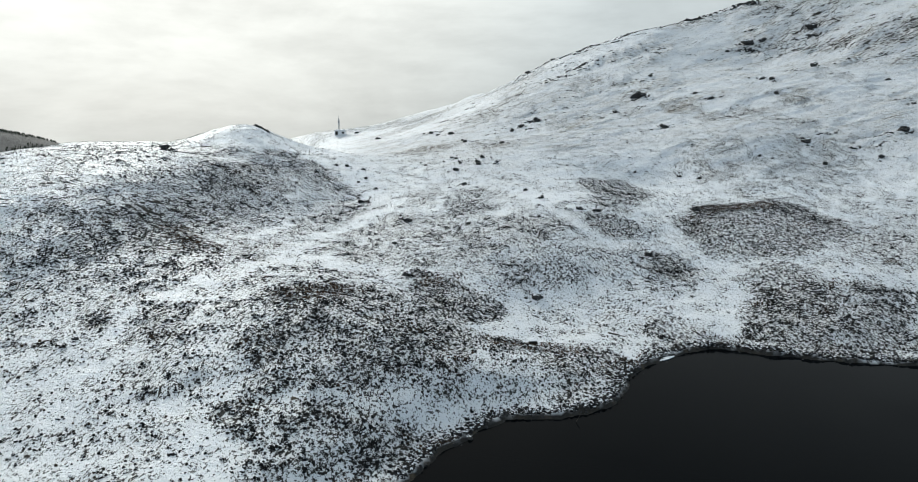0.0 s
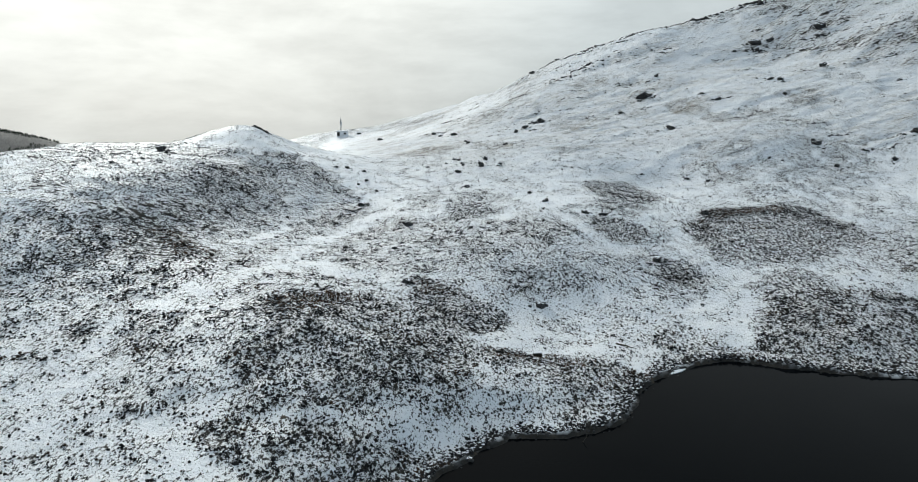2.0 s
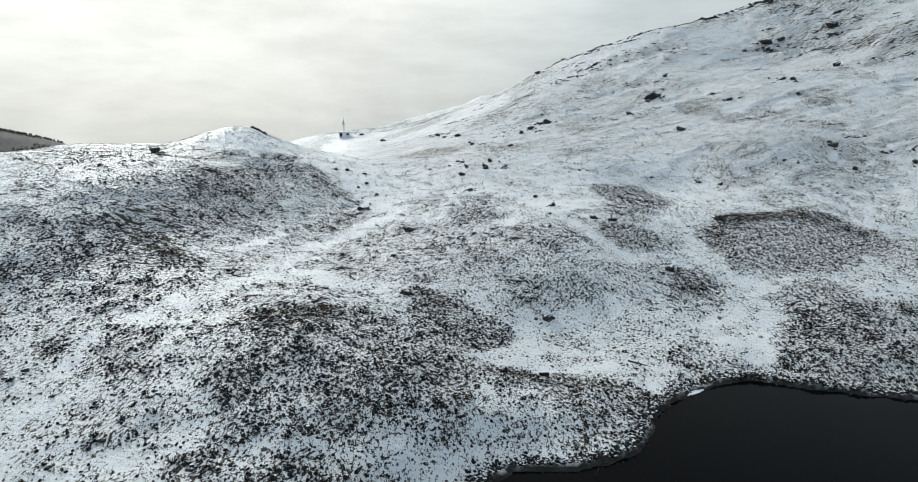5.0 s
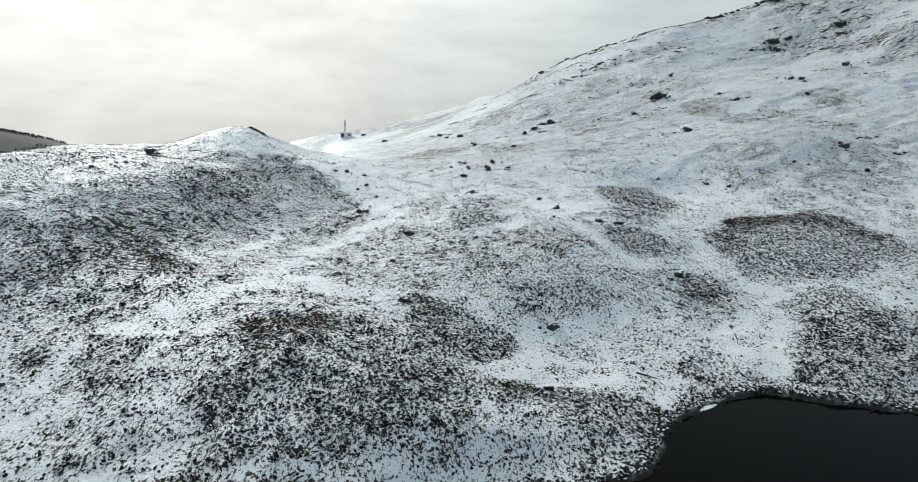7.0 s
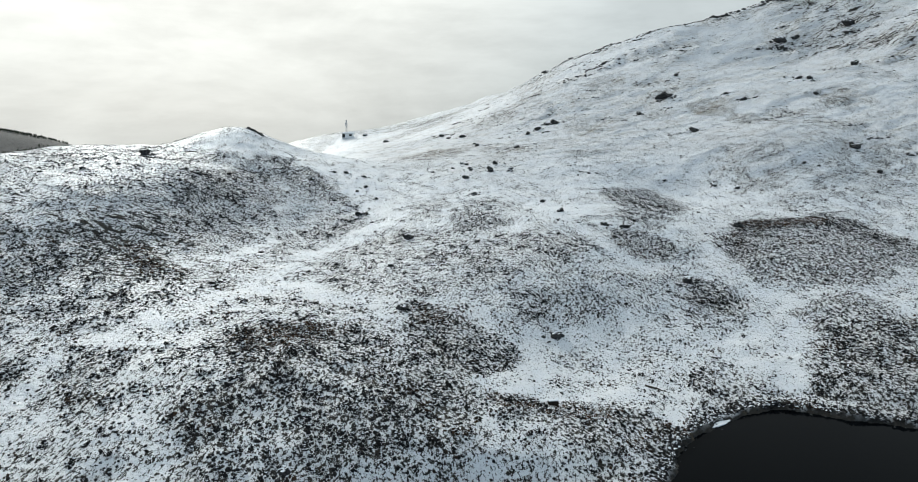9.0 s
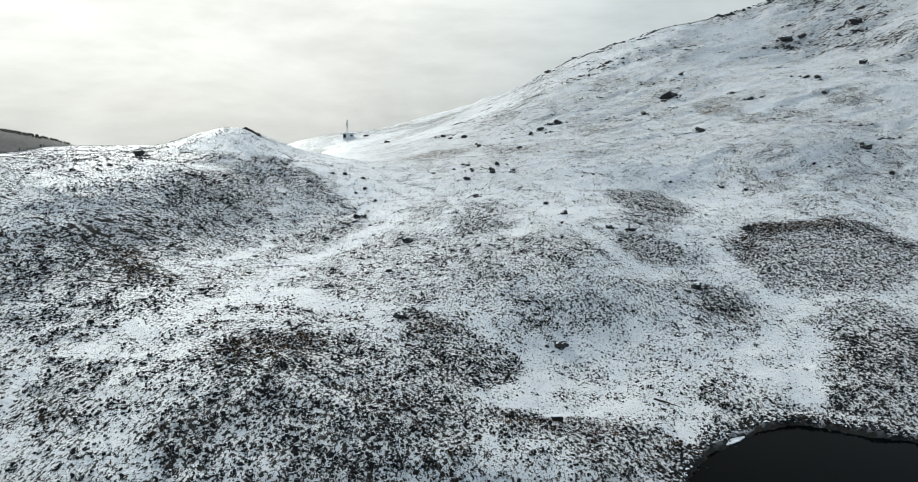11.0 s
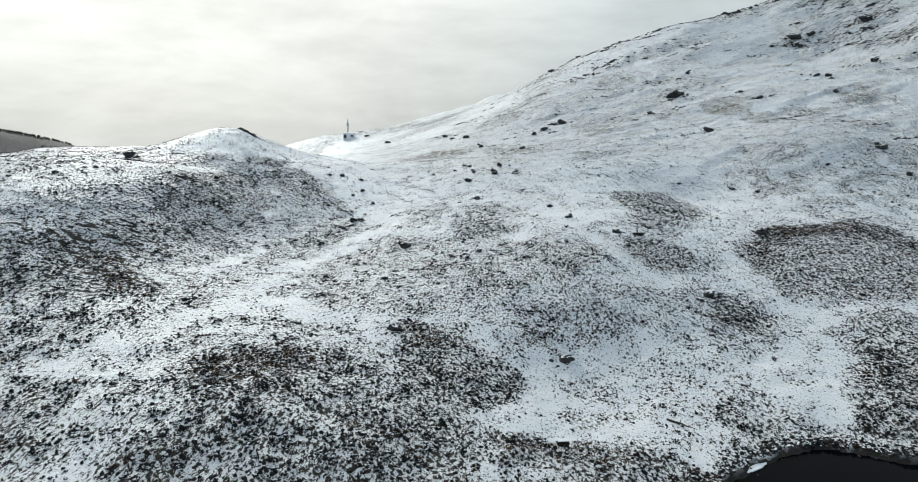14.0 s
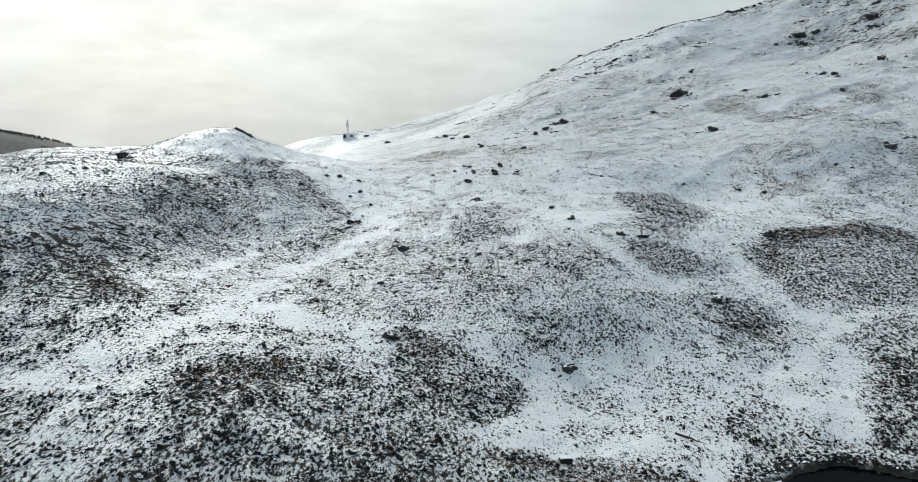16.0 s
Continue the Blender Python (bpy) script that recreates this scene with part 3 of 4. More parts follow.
def outline_depth(x, y, line):
    """Metres inside an outline, negative outside."""
    best, inside = np.full(np.shape(x), 1e9), np.zeros(np.shape(x), bool)
    for (ax, ay), (bx, by) in zip(line, line[1:] + line[:1]):
        ex, ey = bx - ax, by - ay
        t = np.clip(((x - ax) * ex + (y - ay) * ey) / (ex * ex + ey * ey + 1e-9), 0, 1)
        best = np.minimum(best, np.hypot(x - ax - t * ex, y - ay - t * ey))
        inside ^= ((ay > y) != (by > y)) & (x < ex * (y - ay) / (ey if ey else 1e-9) + ax)
    return np.where(inside, best, -best)


def cover_chart():
    """A chart of the plant cover, every half metre, drawn once from the beds and the snow ways."""
    x, y = np.meshgrid(np.arange(-130, 150.1, 0.5), np.arange(30, 230.1, 0.5))
    cover = 0.25 - 0.06 * smooth((y - 135) / 40) + 0.24 * smooth((-60 - x) / 15) * smooth((y - 150) / 20)
    for dense, line in ALL_BEDS:
        lx, ly = [p[0] for p in line], [p[1] for p in line]
        near = (x > min(lx) - 3) & (x < max(lx) + 3) & (y > min(ly) - 3) & (y < max(ly) + 3)
        soft = 0.5 + 0.008 * (min(ly) + max(ly)) / 2
        m = smooth(outline_depth(x[near], y[near], line) / (2 * soft) + 0.5)
        cover[near] = cover[near] * (1 - m) + dense * m
    for half, dense, line in SNOW_WAYS:
        for (ax, ay), (bx, by) in zip(line, line[1:]):
            ex, ey = bx - ax, by - ay
            t = np.clip(((x - ax) * ex + (y - ay) * ey) / (ex * ex + ey * ey + 1e-9), 0, 1)
            m = smooth((half * 1.4 - np.hypot(x - ax - t * ex, y - ay - t * ey)) / (half * 0.8))
            cover = np.where(cover > dense, cover * (1 - m) + dense * m, cover)
    for line in TRACKS:
        for (ax, ay), (bx, by) in zip(line, line[1:]):
            ex, ey = bx - ax, by - ay
            t = np.clip(((x - ax) * ex + (y - ay) * ey) / (ex * ex + ey * ey + 1e-9), 0, 1)
            cover = np.maximum(cover, 0.62 * smooth((0.75 - np.hypot(x - ax - t * ex, y - ay - t * ey)) / 0.4))
    return cover


def wooded(x, y):
    """The plantation on the far hill, with an open field across it."""
    wood = smooth((-300 - x) / 60) * smooth((y - 560) / 60) * (1 - smooth((y - 1000) / 200))
    field = smooth((14 - abs(y - 805 - 0.1 * x + 20 * vnoise(x / 60, y / 60, 9))) / 8)
    return wood * (0.95 - 0.9 * field)


CHART = cover_chart()


def even_cover(x, y):
    """The low domes on which the heather stands short and even."""
    best = np.zeros(np.shape(x))
    for cx, cy, rx, ry in ((58, 131, 18, 18), (37, 160, 10, 15), (3, 147, 7, 8), (30, 133, 8, 6)):
        best = np.maximum(best, smooth((1.15 - np.hypot((x - cx) / rx, (y - cy) / ry)) / 0.3))
    return best



def growth(x, y):
    """Cover of heather and grass from 0 to 1; the edges of the beds are frayed."""
    x, y = np.asarray(x, float), np.asarray(y, float)
    u = np.clip((x + 1.5 * fbm(x / 4, y / 4, 21, 3) + 130) / 0.5, 0, CHART.shape[1] - 1.001)
    v = np.clip((y + 1.9 * fbm(x / 4, y / 4, 25, 3) - 30) / 0.5, 0, CHART.shape[0] - 1.001)
    iu, iv = u.astype(int), v.astype(int)
    u, v = u - iu, v - iv
    cover = (CHART[iv, iu] * (1 - u) + CHART[iv, iu + 1] * u) * (1 - v) + (CHART[iv + 1, iu] * (1 - u) + CHART[iv + 1, iu + 1] * u) * v
    broken = 1 - 0.8 * even_cover(x, y)
    cover = cover * (1 + 0.30 * broken * fbm(x / 6, y / 7, 31, 3)) + 0.30 * broken * np.minimum(1, 2 * cover + 0.2) * fbm(x / 1.9, y / 2.6, 51, 3)
    slope = terraced(x, y)
    cover = cover * (1 - 0.2 * slope) + 0.45 * slope * ellipses(x, y, MOUNTAIN_GRASS)
    return np.clip(np.maximum(cover, wooded(x, y)), 0, 1)


def ellipses(x, y, patches):
    """How thick grass stands on the mountain, by the patches given."""
    ragged = 0.54 * fbm(x / 7, y / 9, 21) + 0.36 * fbm(x / 1.9, y / 2.3, 25, 3)
    best = np.zeros(np.shape(x))
    for cx, cy, rx, ry, dense in patches:
        q = np.sqrt(((x - cx) / rx) ** 2 + ((y - cy) / ry) ** 2) + ragged
        best = np.maximum(best, dense * smooth((1.30 - q) / 0.62))
    return best


def craggy(x, y):
    """Where rock breaks through on the mountain side."""
    high = smooth((land(x, y) - 24) / 30) * smooth((x + 20) / 40)
    broken = fbm((0.913 * x + 0.408 * y) / 24, (0.913 * y - 0.408 * x) / 8, 61)
    return np.clip(high * smooth((broken - 0.05) / 0.5), 0, 1)


def terraced(x, y):
    """How far the slope is stepped with bare little shelves along the contour."""
    mountain = smooth((x + 0.30 * (y - 170) + 42) / 50) * smooth((y - 150) / 60)
    return np.clip(mountain * (0.75 + 0.5 * fbm(x / 40, y / 40, 101)), 0, 1)


def stepped(x, y):
    """Little trodden steps across the face of the left-hand hill; the ground colour paints their lip shadows."""
    face = smooth((-25 - x) / 12) * smooth((y - 90) / 15) * smooth((205 - y) / 40) * smooth((22.5 - land(x, y)) / 3)
    return np.clip(face * (0.7 + 0.6 * fbm(x / 22, y / 22, 103)), 0, 1)


def heights(x, y):
    """The ground's height with its hummocks, its bank and the tarn's bed."""
    base, cover, crag = land(x, y), growth(x, y), craggy(x, y)
    far = smooth((np.hypot(x, y) - 150) / 250)
    z = base + 0.32 * fbm(x / 9, y / 9, 71) + (0.10 + 0.16 * cover) * fbm(x / 2.3, y / 2.3, 75, 3)
    z = z + far * 1.1 * fbm(x / 34, y / 34, 79) + crag * (0.6 + 1.1 * fbm(x / 6, y / 5, 83))
    along, across = 0.913 * x + 0.408 * y, 0.913 * y - 0.408 * x
    ledge = 1 - abs(fbm(along * 0.045 + 3, across * 0.17, 105, 4)) * 2.2
    z = z + 0.7 * smooth((x + 30) / 60) * terraced(x, y) * ledge
    edge = from_shore(x, y) + 0.45 + 0.55 * fbm(x / 2.4, y / 2.4, 91, 3)
    bank = 0.40 + 0.22 * vnoise(x / 2.1, y / 2.1, 95)
    z = np.where(edge < 30, bank + (np.maximum(z, bank + 0.05) - bank) * smooth(edge / 7), z)
    z = np.where(edge > 0, np.where(edge < 2, z * smooth((edge + 0.15) / 0.7), z), -1.8 * smooth(-edge / 5) - 0.05)
    return z, cover, crag, edge


def stretch(start, stop, step, grow, low, high):
    """Grid lines: even in the middle, then wider and wider apart."""
    lines = list(np.arange(start, stop, step))
    gap = step
    while lines[-1] < high:
        gap *= grow
        lines.append(lines[-1] + gap)
    gap, first = step, []
    while (first[-1] if first else start) > low:
        gap *= grow
        first.append((first[-1] if first else start) - gap)
    return np.array(first[::-1] + lines)


def mesh_object(name, verts, faces, mat, parent=None, smooth_shade=False):
    """One mesh from arrays; faces all have the same number of corners."""
    me = bpy.data.meshes.new(name)
    verts, faces = np.asarray(verts, np.float32), np.asarray(faces, np.int32)
    count, corners = faces.shape
    me.vertices.add(len(verts))
    me.vertices.foreach_set("co", verts.ravel())
    me.loops.add(faces.size)
    me.loops.foreach_set("vertex_index", faces.ravel())
    me.polygons.add(count)
    me.polygons.foreach_set("loop_start", np.arange(0, faces.size, corners, dtype=np.int32))
    me.polygons.foreach_set("use_smooth", np.full(count, smooth_shade))
    me.update()
    me.validate()
    me.materials.append(mat)
    ob = new(name, me)
    if parent:
        ob.parent = parent
    return ob


def part(name, bm, mat, parent, label=""):
    """Links a bmesh as one mesh object under a thing or part."""
    me = bpy.data.meshes.new(name)
    bm.to_mesh(me)
    bm.free()
    me.materials.append(mat)
    ob = new(name, me)
    ob.parent = parent
    return tagged(ob, label)


def empty(name, m, label, category, group=""):
    ob = new(name)
    ob.matrix_basis = m
    return tagged(ob, label, category, group)


# ---------------------------------------------------------------- the ground, one sheet to the horizon
gx = stretch(-92, 112, 0.55, 1.03, -4200, 4200)
gy = np.concatenate([stretch(46, 132, 0.5, 1.10, -700, 46.5), stretch(132.6, 236, 0.75, 1.022, 132.6, 4600)])
gy = np.unique(np.round(gy, 3))
GX, GY = np.meshgrid(gx, gy)
GZ, COVER, CRAG, EDGE = heights(GX.ravel(), GY.ravel())
cols, lines = len(gx), len(gy)
corner = (np.arange(lines - 1)[:, None] * cols + np.arange(cols - 1)[None]).ravel()
ground = mesh_object("ground", np.stack([GX.ravel(), GY.ravel(), GZ], 1), np.stack([corner, corner + 1, corner + cols + 1, corner + cols], 1), MOOR, None, True)
for key, values in (("veg", COVER), ("bank", np.maximum(smooth((0.75 + 0.5 * fbm(GX.ravel() / 1.3, GY.ravel() / 1.3, 131, 3) - EDGE) / 0.35), 0.93 * wooded(GX.ravel(), GY.ravel()))), ("terraces", terraced(GX.ravel(), GY.ravel())), ("steps", stepped(GX.ravel(), GY.ravel()))):
    ground.data.attributes.new(key, "FLOAT", "POINT").data.foreach_set("value", np.asarray(values, np.float32))
tagged(ground, "snow-dusted moorland with dark heather and withered grass", "ground", kind="structure")

bm = bmesh.new()
bm.faces.new([bm.verts.new(v) for v in ((-120, -320, 0), (260, -320, 0), (260, 110, 0), (-120, 110, 0))])
me = bpy.data.meshes.new("water")
bm.to_mesh(me)
bm.free()
me.materials.append(WATER)
tagged(new("water", me), "still black peaty water of a mountain tarn", "water", kind="structure")


def height_at(x, y):
    return float(heights(np.array([x]), np.array([y]))[0][0])


# ---------------------------------------------------------------- heather, grass and shore stones
rng = np.random.default_rng(7)


def clumps(name, xs, ys, size, blades, mat, lift=0.75, flat=0.5, core=True, sides=6):
    """Tufts of stems: each has a low dark heart and many leaning pointed stems."""
    count = len(xs)
    zs, cover = heights(xs, ys)[:2]
    zs = zs - 0.03
    size = size * (0.8 + 0.35 * cover)
    verts, faces = [], []
    a = rng.uniform(0, 2 * np.pi, (count, blades))
    out = rng.uniform(0.05, 0.55, (count, blades)) * size[:, None]
    bx, by = xs[:, None] + np.cos(a) * out, ys[:, None] + np.sin(a) * out
    lean = rng.uniform(0.1, flat, (count, blades)) * size[:, None]
    b = a + rng.normal(0, 0.7, (count, blades))
    tall = rng.uniform(0.35, 1.0, (count, blades)) * lift * size[:, None] * (1.1 - 0.7 * out / (0.55 * size[:, None]))
    wide = rng.uniform(0.05, 0.13, (count, blades)) * size[:, None]
    c = rng.uniform(0, np.pi, (count, blades))
    zb = np.repeat(zs[:, None], blades, 1)
    one = np.stack([bx - np.cos(c) * wide, by - np.sin(c) * wide, zb], -1)
    two = np.stack([bx + np.cos(c) * wide, by + np.sin(c) * wide, zb], -1)
    tip = np.stack([bx + np.cos(b) * lean, by + np.sin(b) * lean, zb + tall], -1)
    verts.append(np.stack([one, two, tip], 2).reshape(-1, 3))
    faces.append(np.arange(count * blades * 3).reshape(-1, 3))
    if core:
        start = count * blades * 3
        ang = np.arange(sides) * 2 * np.pi / sides + rng.uniform(0, 6, (count, 1))
        rings = []
        for radius, rise in ((0.54, -0.12), (0.44, 0.42)):
            rad = radius * rng.uniform(0.6, 1.35, (count, sides)) * size[:, None]
            high = rise * rng.uniform(0.6, 1.4, (count, sides)) * lift * size[:, None]
            rings.append(np.stack([xs[:, None] + np.cos(ang) * rad, ys[:, None] + np.sin(ang) * rad, zs[:, None] + high], -1))
        off = rng.normal(0, 0.1, (2, count)) * size
        top = np.stack([xs + off[0], ys + off[1], zs + size * lift * rng.uniform(0.55, 0.9, count)], -1)[:, None]
        verts.append(np.concatenate(rings + [top], 1).reshape(-1, 3))
        base = start + np.arange(count)[:, None] * (2 * sides + 1)
        k, nxt = np.arange(sides), (np.arange(sides) + 1) % sides
        faces.append(np.stack([base + k, base + nxt, base + sides + nxt], -1).reshape(-1, 3))
        faces.append(np.stack([base + k, base + sides + nxt, base + sides + k], -1).reshape(-1, 3))
        faces.append(np.stack([base + sides + k, base + sides + nxt, np.repeat(base + 2 * sides, sides, 1)], -1).reshape(-1, 3))
    ob = mesh_object(name, np.concatenate(verts), np.concatenate(faces), mat)
    return ob


def scattered(x0, x1, y0, y1, per_metre, power=1.0, floor=0.0):
    """Places strewn over a stretch, as thick as the cover there."""
    count = int((x1 - x0) * (y1 - y0) * per_metre)
    x, y = rng.uniform(x0, x1, count), rng.uniform(y0, y1, count)
    keep = (abs(x) < 0.76 * y + 14) & (from_shore(x, y) > 0.5)
    x, y = x[keep], y[keep]
    near = from_shore(x, y)
    cover = np.maximum(growth(x, y), 0.85 * smooth((2.4 - near) / 1.6))
    bunch = 0.12 + 1.7 * smooth((fbm(x / 1.3, y / 1.6, 121, 3) + 0.25) / 0.6)
    bunch = bunch + (0.9 - bunch) * even_cover(x, y)
    keep = rng.uniform(0, 1, len(x)) < np.maximum(cover ** power, floor) * bunch * (1 - 0.6 * terraced(x, y)) * (1 - 0.58 * stepped(x, y))
    return x[keep], y[keep]


x, y = scattered(-75, 75, 40, 108, 9.4, 1.2)
tagged(clumps("heather", x, y, 0.10 + 0.25 * rng.uniform(0, 1, len(x)) ** 2, 4, HEATHER, 0.95, 0.4, True, 5), "dark brown heather clumps dusted with snow", "heather", kind="stuff")
x, y = scattered(-140, 118, 108, 236, 9.6, 1.15)
tagged(clumps("heather", x, y, 0.10 + 0.22 * rng.uniform(0, 1, len(x)) ** 2, 2, HEATHER, 0.9, 0.4, True, 4), "low dark heather on the snowy hillocks", "heather", kind="stuff")
x, y = scattered(-75, 75, 40, 125, 2.5, 1.0, 0.14)
tagged(clumps("grass_tuft", x, y, rng.uniform(0.14, 0.34, len(x)), 7, GRASS, 0.9, 0.6, False), "withered grass tufts poking through thin snow", "grass", kind="stuff")

x, y = scattered(-90, 100, 46, 200, 0.38, 1.6)
tagged(clumps("heather_bush", x, y, 0.34 + 0.46 * rng.uniform(0, 1, len(x)) ** 2, 34, HEATHER, 0.75, 0.45, False), "dark taller heather bushes standing out of the snow", "heather", kind="stuff")

# rusty bracken in its own beds
bx, by = [], []
for line in RUSTY_BEDS:
    lx, ly = [p[0] for p in line], [p[1] for p in line]
    count = int((max(lx) - min(lx)) * (max(ly) - min(ly)) * 7)
    x, y = rng.uniform(min(lx), max(lx), count), rng.uniform(min(ly), max(ly), count)
    keep = rng.uniform(-0.6, 0.8, count) < outline_depth(x, y, line)
    bx.append(x[keep])
    by.append(y[keep])
x, y = np.concatenate(bx), np.concatenate(by)
tagged(clumps("bracken", x, y, rng.uniform(0.2, 0.46, len(x)), 8, BRACKEN, 0.8, 0.6, False), "rust-brown dead bracken and grass among the heather", "bracken", kind="stuff")

# a fringe of heather hanging over the bank
xs, ys = [], []
for (ax, ay), (bx, by) in zip(SHORE[:23], SHORE[1:24]):
    length = math.hypot(bx - ax, by - ay)
    for _ in range(int(length * 26)):
        t, off = rng.uniform(), abs(rng.normal(0.15, 0.75))
        xs.append(ax + (bx - ax) * t - (by - ay) / length * off)
        ys.append(ay + (by - ay) * t + (bx - ax) / length * off)
xs, ys = np.array(xs), np.array(ys)
keep = heights(xs, ys)[0] > -0.03
xs, ys = xs[keep], ys[keep]
tagged(clumps("bank_heather", xs, ys, rng.uniform(0.14, 0.46, len(xs)), 5, HEATHER, 0.75, 0.5), "dark heather and peat overhanging the water's edge", "heather", kind="stuff")


# ---------------------------------------------------------------- boulders
def boulder_mesh(seed, detail=3, squash=0.9):
    """A cracked, weathered block: a ball cut by planes and roughened."""
    r = random.Random(seed)
    bm = bmesh.new()
    bmesh.ops.create_icosphere(bm, subdivisions=detail, radius=0.5)
    cuts = [(Vector((r.gauss(0, 1), r.gauss(0, 1), r.gauss(0.2, 0.7))).normalized(), r.uniform(0.22, 0.40)) for _ in range(6)] + [(Vector((r.uniform(-0.4, 0.4), r.uniform(-0.45, 0.15), 1)).normalized(), r.uniform(0.24, 0.36))]
    for v in bm.verts:
        for axis, reach in cuts:
            over = v.co.dot(axis) - reach
            if over > 0:
                v.co -= axis * over * 0.97
        v.co += v.co.normalized() * (0.22 * noise.noise(v.co * 2.4 + Vector((seed, 0, 0))) + 0.16 * noise.noise(v.co * 6 + Vector((0, seed, 0))))
        v.co.z *= squash
    return bm


def cap_mesh(source, seed):
    """Snow lying on the upper faces of a boulder."""
    bm = source.copy()
    bm.normal_update()
    bmesh.ops.delete(bm, geom=[f for f in bm.faces if f.normal.z < 0.82 + 0.25 * noise.noise(f.calc_center_median() * 4 + Vector((0, seed, 0)))], context="FACES")
    left, best = set(bm.faces), set()
    while left:
        island, queue = set(), [left.pop()]
        while queue:
            f = queue.pop()
            island.add(f)
            for g in {g for v in f.verts for g in v.link_faces} & left:
                left.remove(g)
                queue.append(g)
        best = max(best, island, key=len)
    bmesh.ops.delete(bm, geom=[f for f in bm.faces if f not in best], context="FACES")
    rim = {v for e in bm.edges if e.is_boundary for v in e.verts}
    for v in bm.verts:
        v.co.z += 0.004 if v in rim else 0.05
        v.co.xy *= 1.01
    return bm


def boulder(x, y, size, seed, label, group, snowy=True):
    r = random.Random(seed * 7 + 1)
    thing = empty("boulder", pose(x, y, height_at(x, y) + 0.14 * size, r.uniform(-8, 8), r.uniform(-8, 8), r.uniform(0, 360)) @ Matrix.Diagonal((size * r.uniform(1.05, 1.4), size * r.uniform(0.95, 1.2), size * r.uniform(0.8, 1.1), 1)), label, "boulder", group)
    rock = boulder_mesh(seed)
    cap = cap_mesh(rock, seed)
    part("rock", rock, ROCK, thing)
    if snowy and len(cap.faces) > 4:
        part("snow_cap", cap, SNOW, thing, "thin cap of settled snow")
    return thing


seed = 1
for places, label, group in (
    (BOULDERS_FRONT, "dark lichened boulder capped with snow among heather", "boulders among the heather"),
    (BOULDERS_HILL, "dark grey boulder standing out of smooth snow", "boulders on the hillside"),
    (BOULDERS_COL, "small dark boulder on the snowy pass", "boulders on the pass"),
    (BOULDERS_MOUNTAIN, "dark rock bared on the snowy mountain slope", "rocks on the mountain"),
):
    for bx, by, size in places:
        boulder(bx, by, size, seed, label, group)
        seed += 1
boulder(1.1, 60.4, 0.75, 901, "dark rock with a snow cap standing in the shallows", "shore rocks")

stone = boulder_mesh(77, 1)
STONE_V = np.array([v.co[:] for v in stone.verts])
STONE_F = np.array([[v.index for v in f.verts] for f in stone.faces])
stone.free()


def stones(name, xs, ys, size, label, flat=1.0):
    """Many small rough stones, each turned its own way, in one mesh."""
    xs, ys, size = np.array(xs), np.array(ys), np.array(size)
    count = len(xs)
    turn = rng.uniform(0, 6.28, (count, 1))
    v = STONE_V[None] * (size[:, None, None] * np.stack([rng.uniform(0.8, 1.6, count), rng.uniform(0.7, 1.1, count), flat * rng.uniform(0.6, 1.1, count)], -1)[:, None])
    v = v * (1 + rng.normal(0, 0.10, v.shape))
    c, d = np.cos(turn), np.sin(turn)
    zs = np.maximum(heights(xs, ys)[0], -0.08)
    v = np.stack([v[..., 0] * c - v[..., 1] * d + xs[:, None], v[..., 0] * d + v[..., 1] * c + ys[:, None], v[..., 2] + zs[:, None]], -1)
    f = STONE_F[None] + (np.arange(count) * len(STONE_V))[:, None, None]
    return tagged(mesh_object(name, v.reshape(-1, 3), f.reshape(-1, 3), ROCK), label, "stones", kind="stuff")


# stones along the water's edge
xs, ys, size = [], [], []
for (ax, ay), (bx, by) in zip(SHORE[:23], SHORE[1:24]):
    length = math.hypot(bx - ax, by - ay)
    for _ in range(int(length * 7)):
        t, off = rng.uniform(), rng.normal(0.25, 0.5)
        xs.append(ax + (bx - ax) * t - (by - ay) / length * off)
        ys.append(ay + (by - ay) * t + (bx - ax) / length * off)
        size.append(rng.uniform(0.12, 0.5))
stones("shore_stones", xs, ys, size, "dark wet stones and peat lumps along the shore")

# broken rock along the ledges and crests of the mountain: centre, half-lengths, how many, size
xs, ys, size = [], [], []
ledges = [(-54.8, 195.2, 2.3, 0.6, 34, 1.2), (-21.5, 156, 1.8, 1.0, 24, 0.6), (34, 428, 7, 6, 22, 2.2), (46, 404, 8, 12, 34, 2.2), (66, 384, 9, 5, 22, 1.6), (92, 386, 12, 3, 22, 1.6),
          (126, 397, 12, 2.5, 46, 2.2), (160, 398, 10, 4, 46, 2.2), (134, 331, 8, 3, 26, 1.6), (160, 328, 7, 2.5, 22, 1.8), (-10, 287, 7, 3, 16, 1.0),
          (29, 264, 4, 1.5, 12, 1.0), (48, 330, 9, 3, 24, 1.4), (60, 345, 10, 3, 24, 1.4), (68, 268, 4, 2, 12, 1.2), (5, 190, 8, 5, 14, 0.5)]
for _ in range(190):
    cx, cy = rng.uniform(-10, 190), rng.uniform(175, 385)
    if cx + 0.30 * (cy - 170) > 25:
        ledges.append((cx, cy, rng.uniform(2, 8), rng.uniform(0.5, 1.6), int(rng.uniform(3, 13)), rng.uniform(0.45, 1.1)))
crest = [(36, 410), (51, 395), (66, 388), (82, 387), (100, 394), (118, 401), (136, 403), (153, 403)]
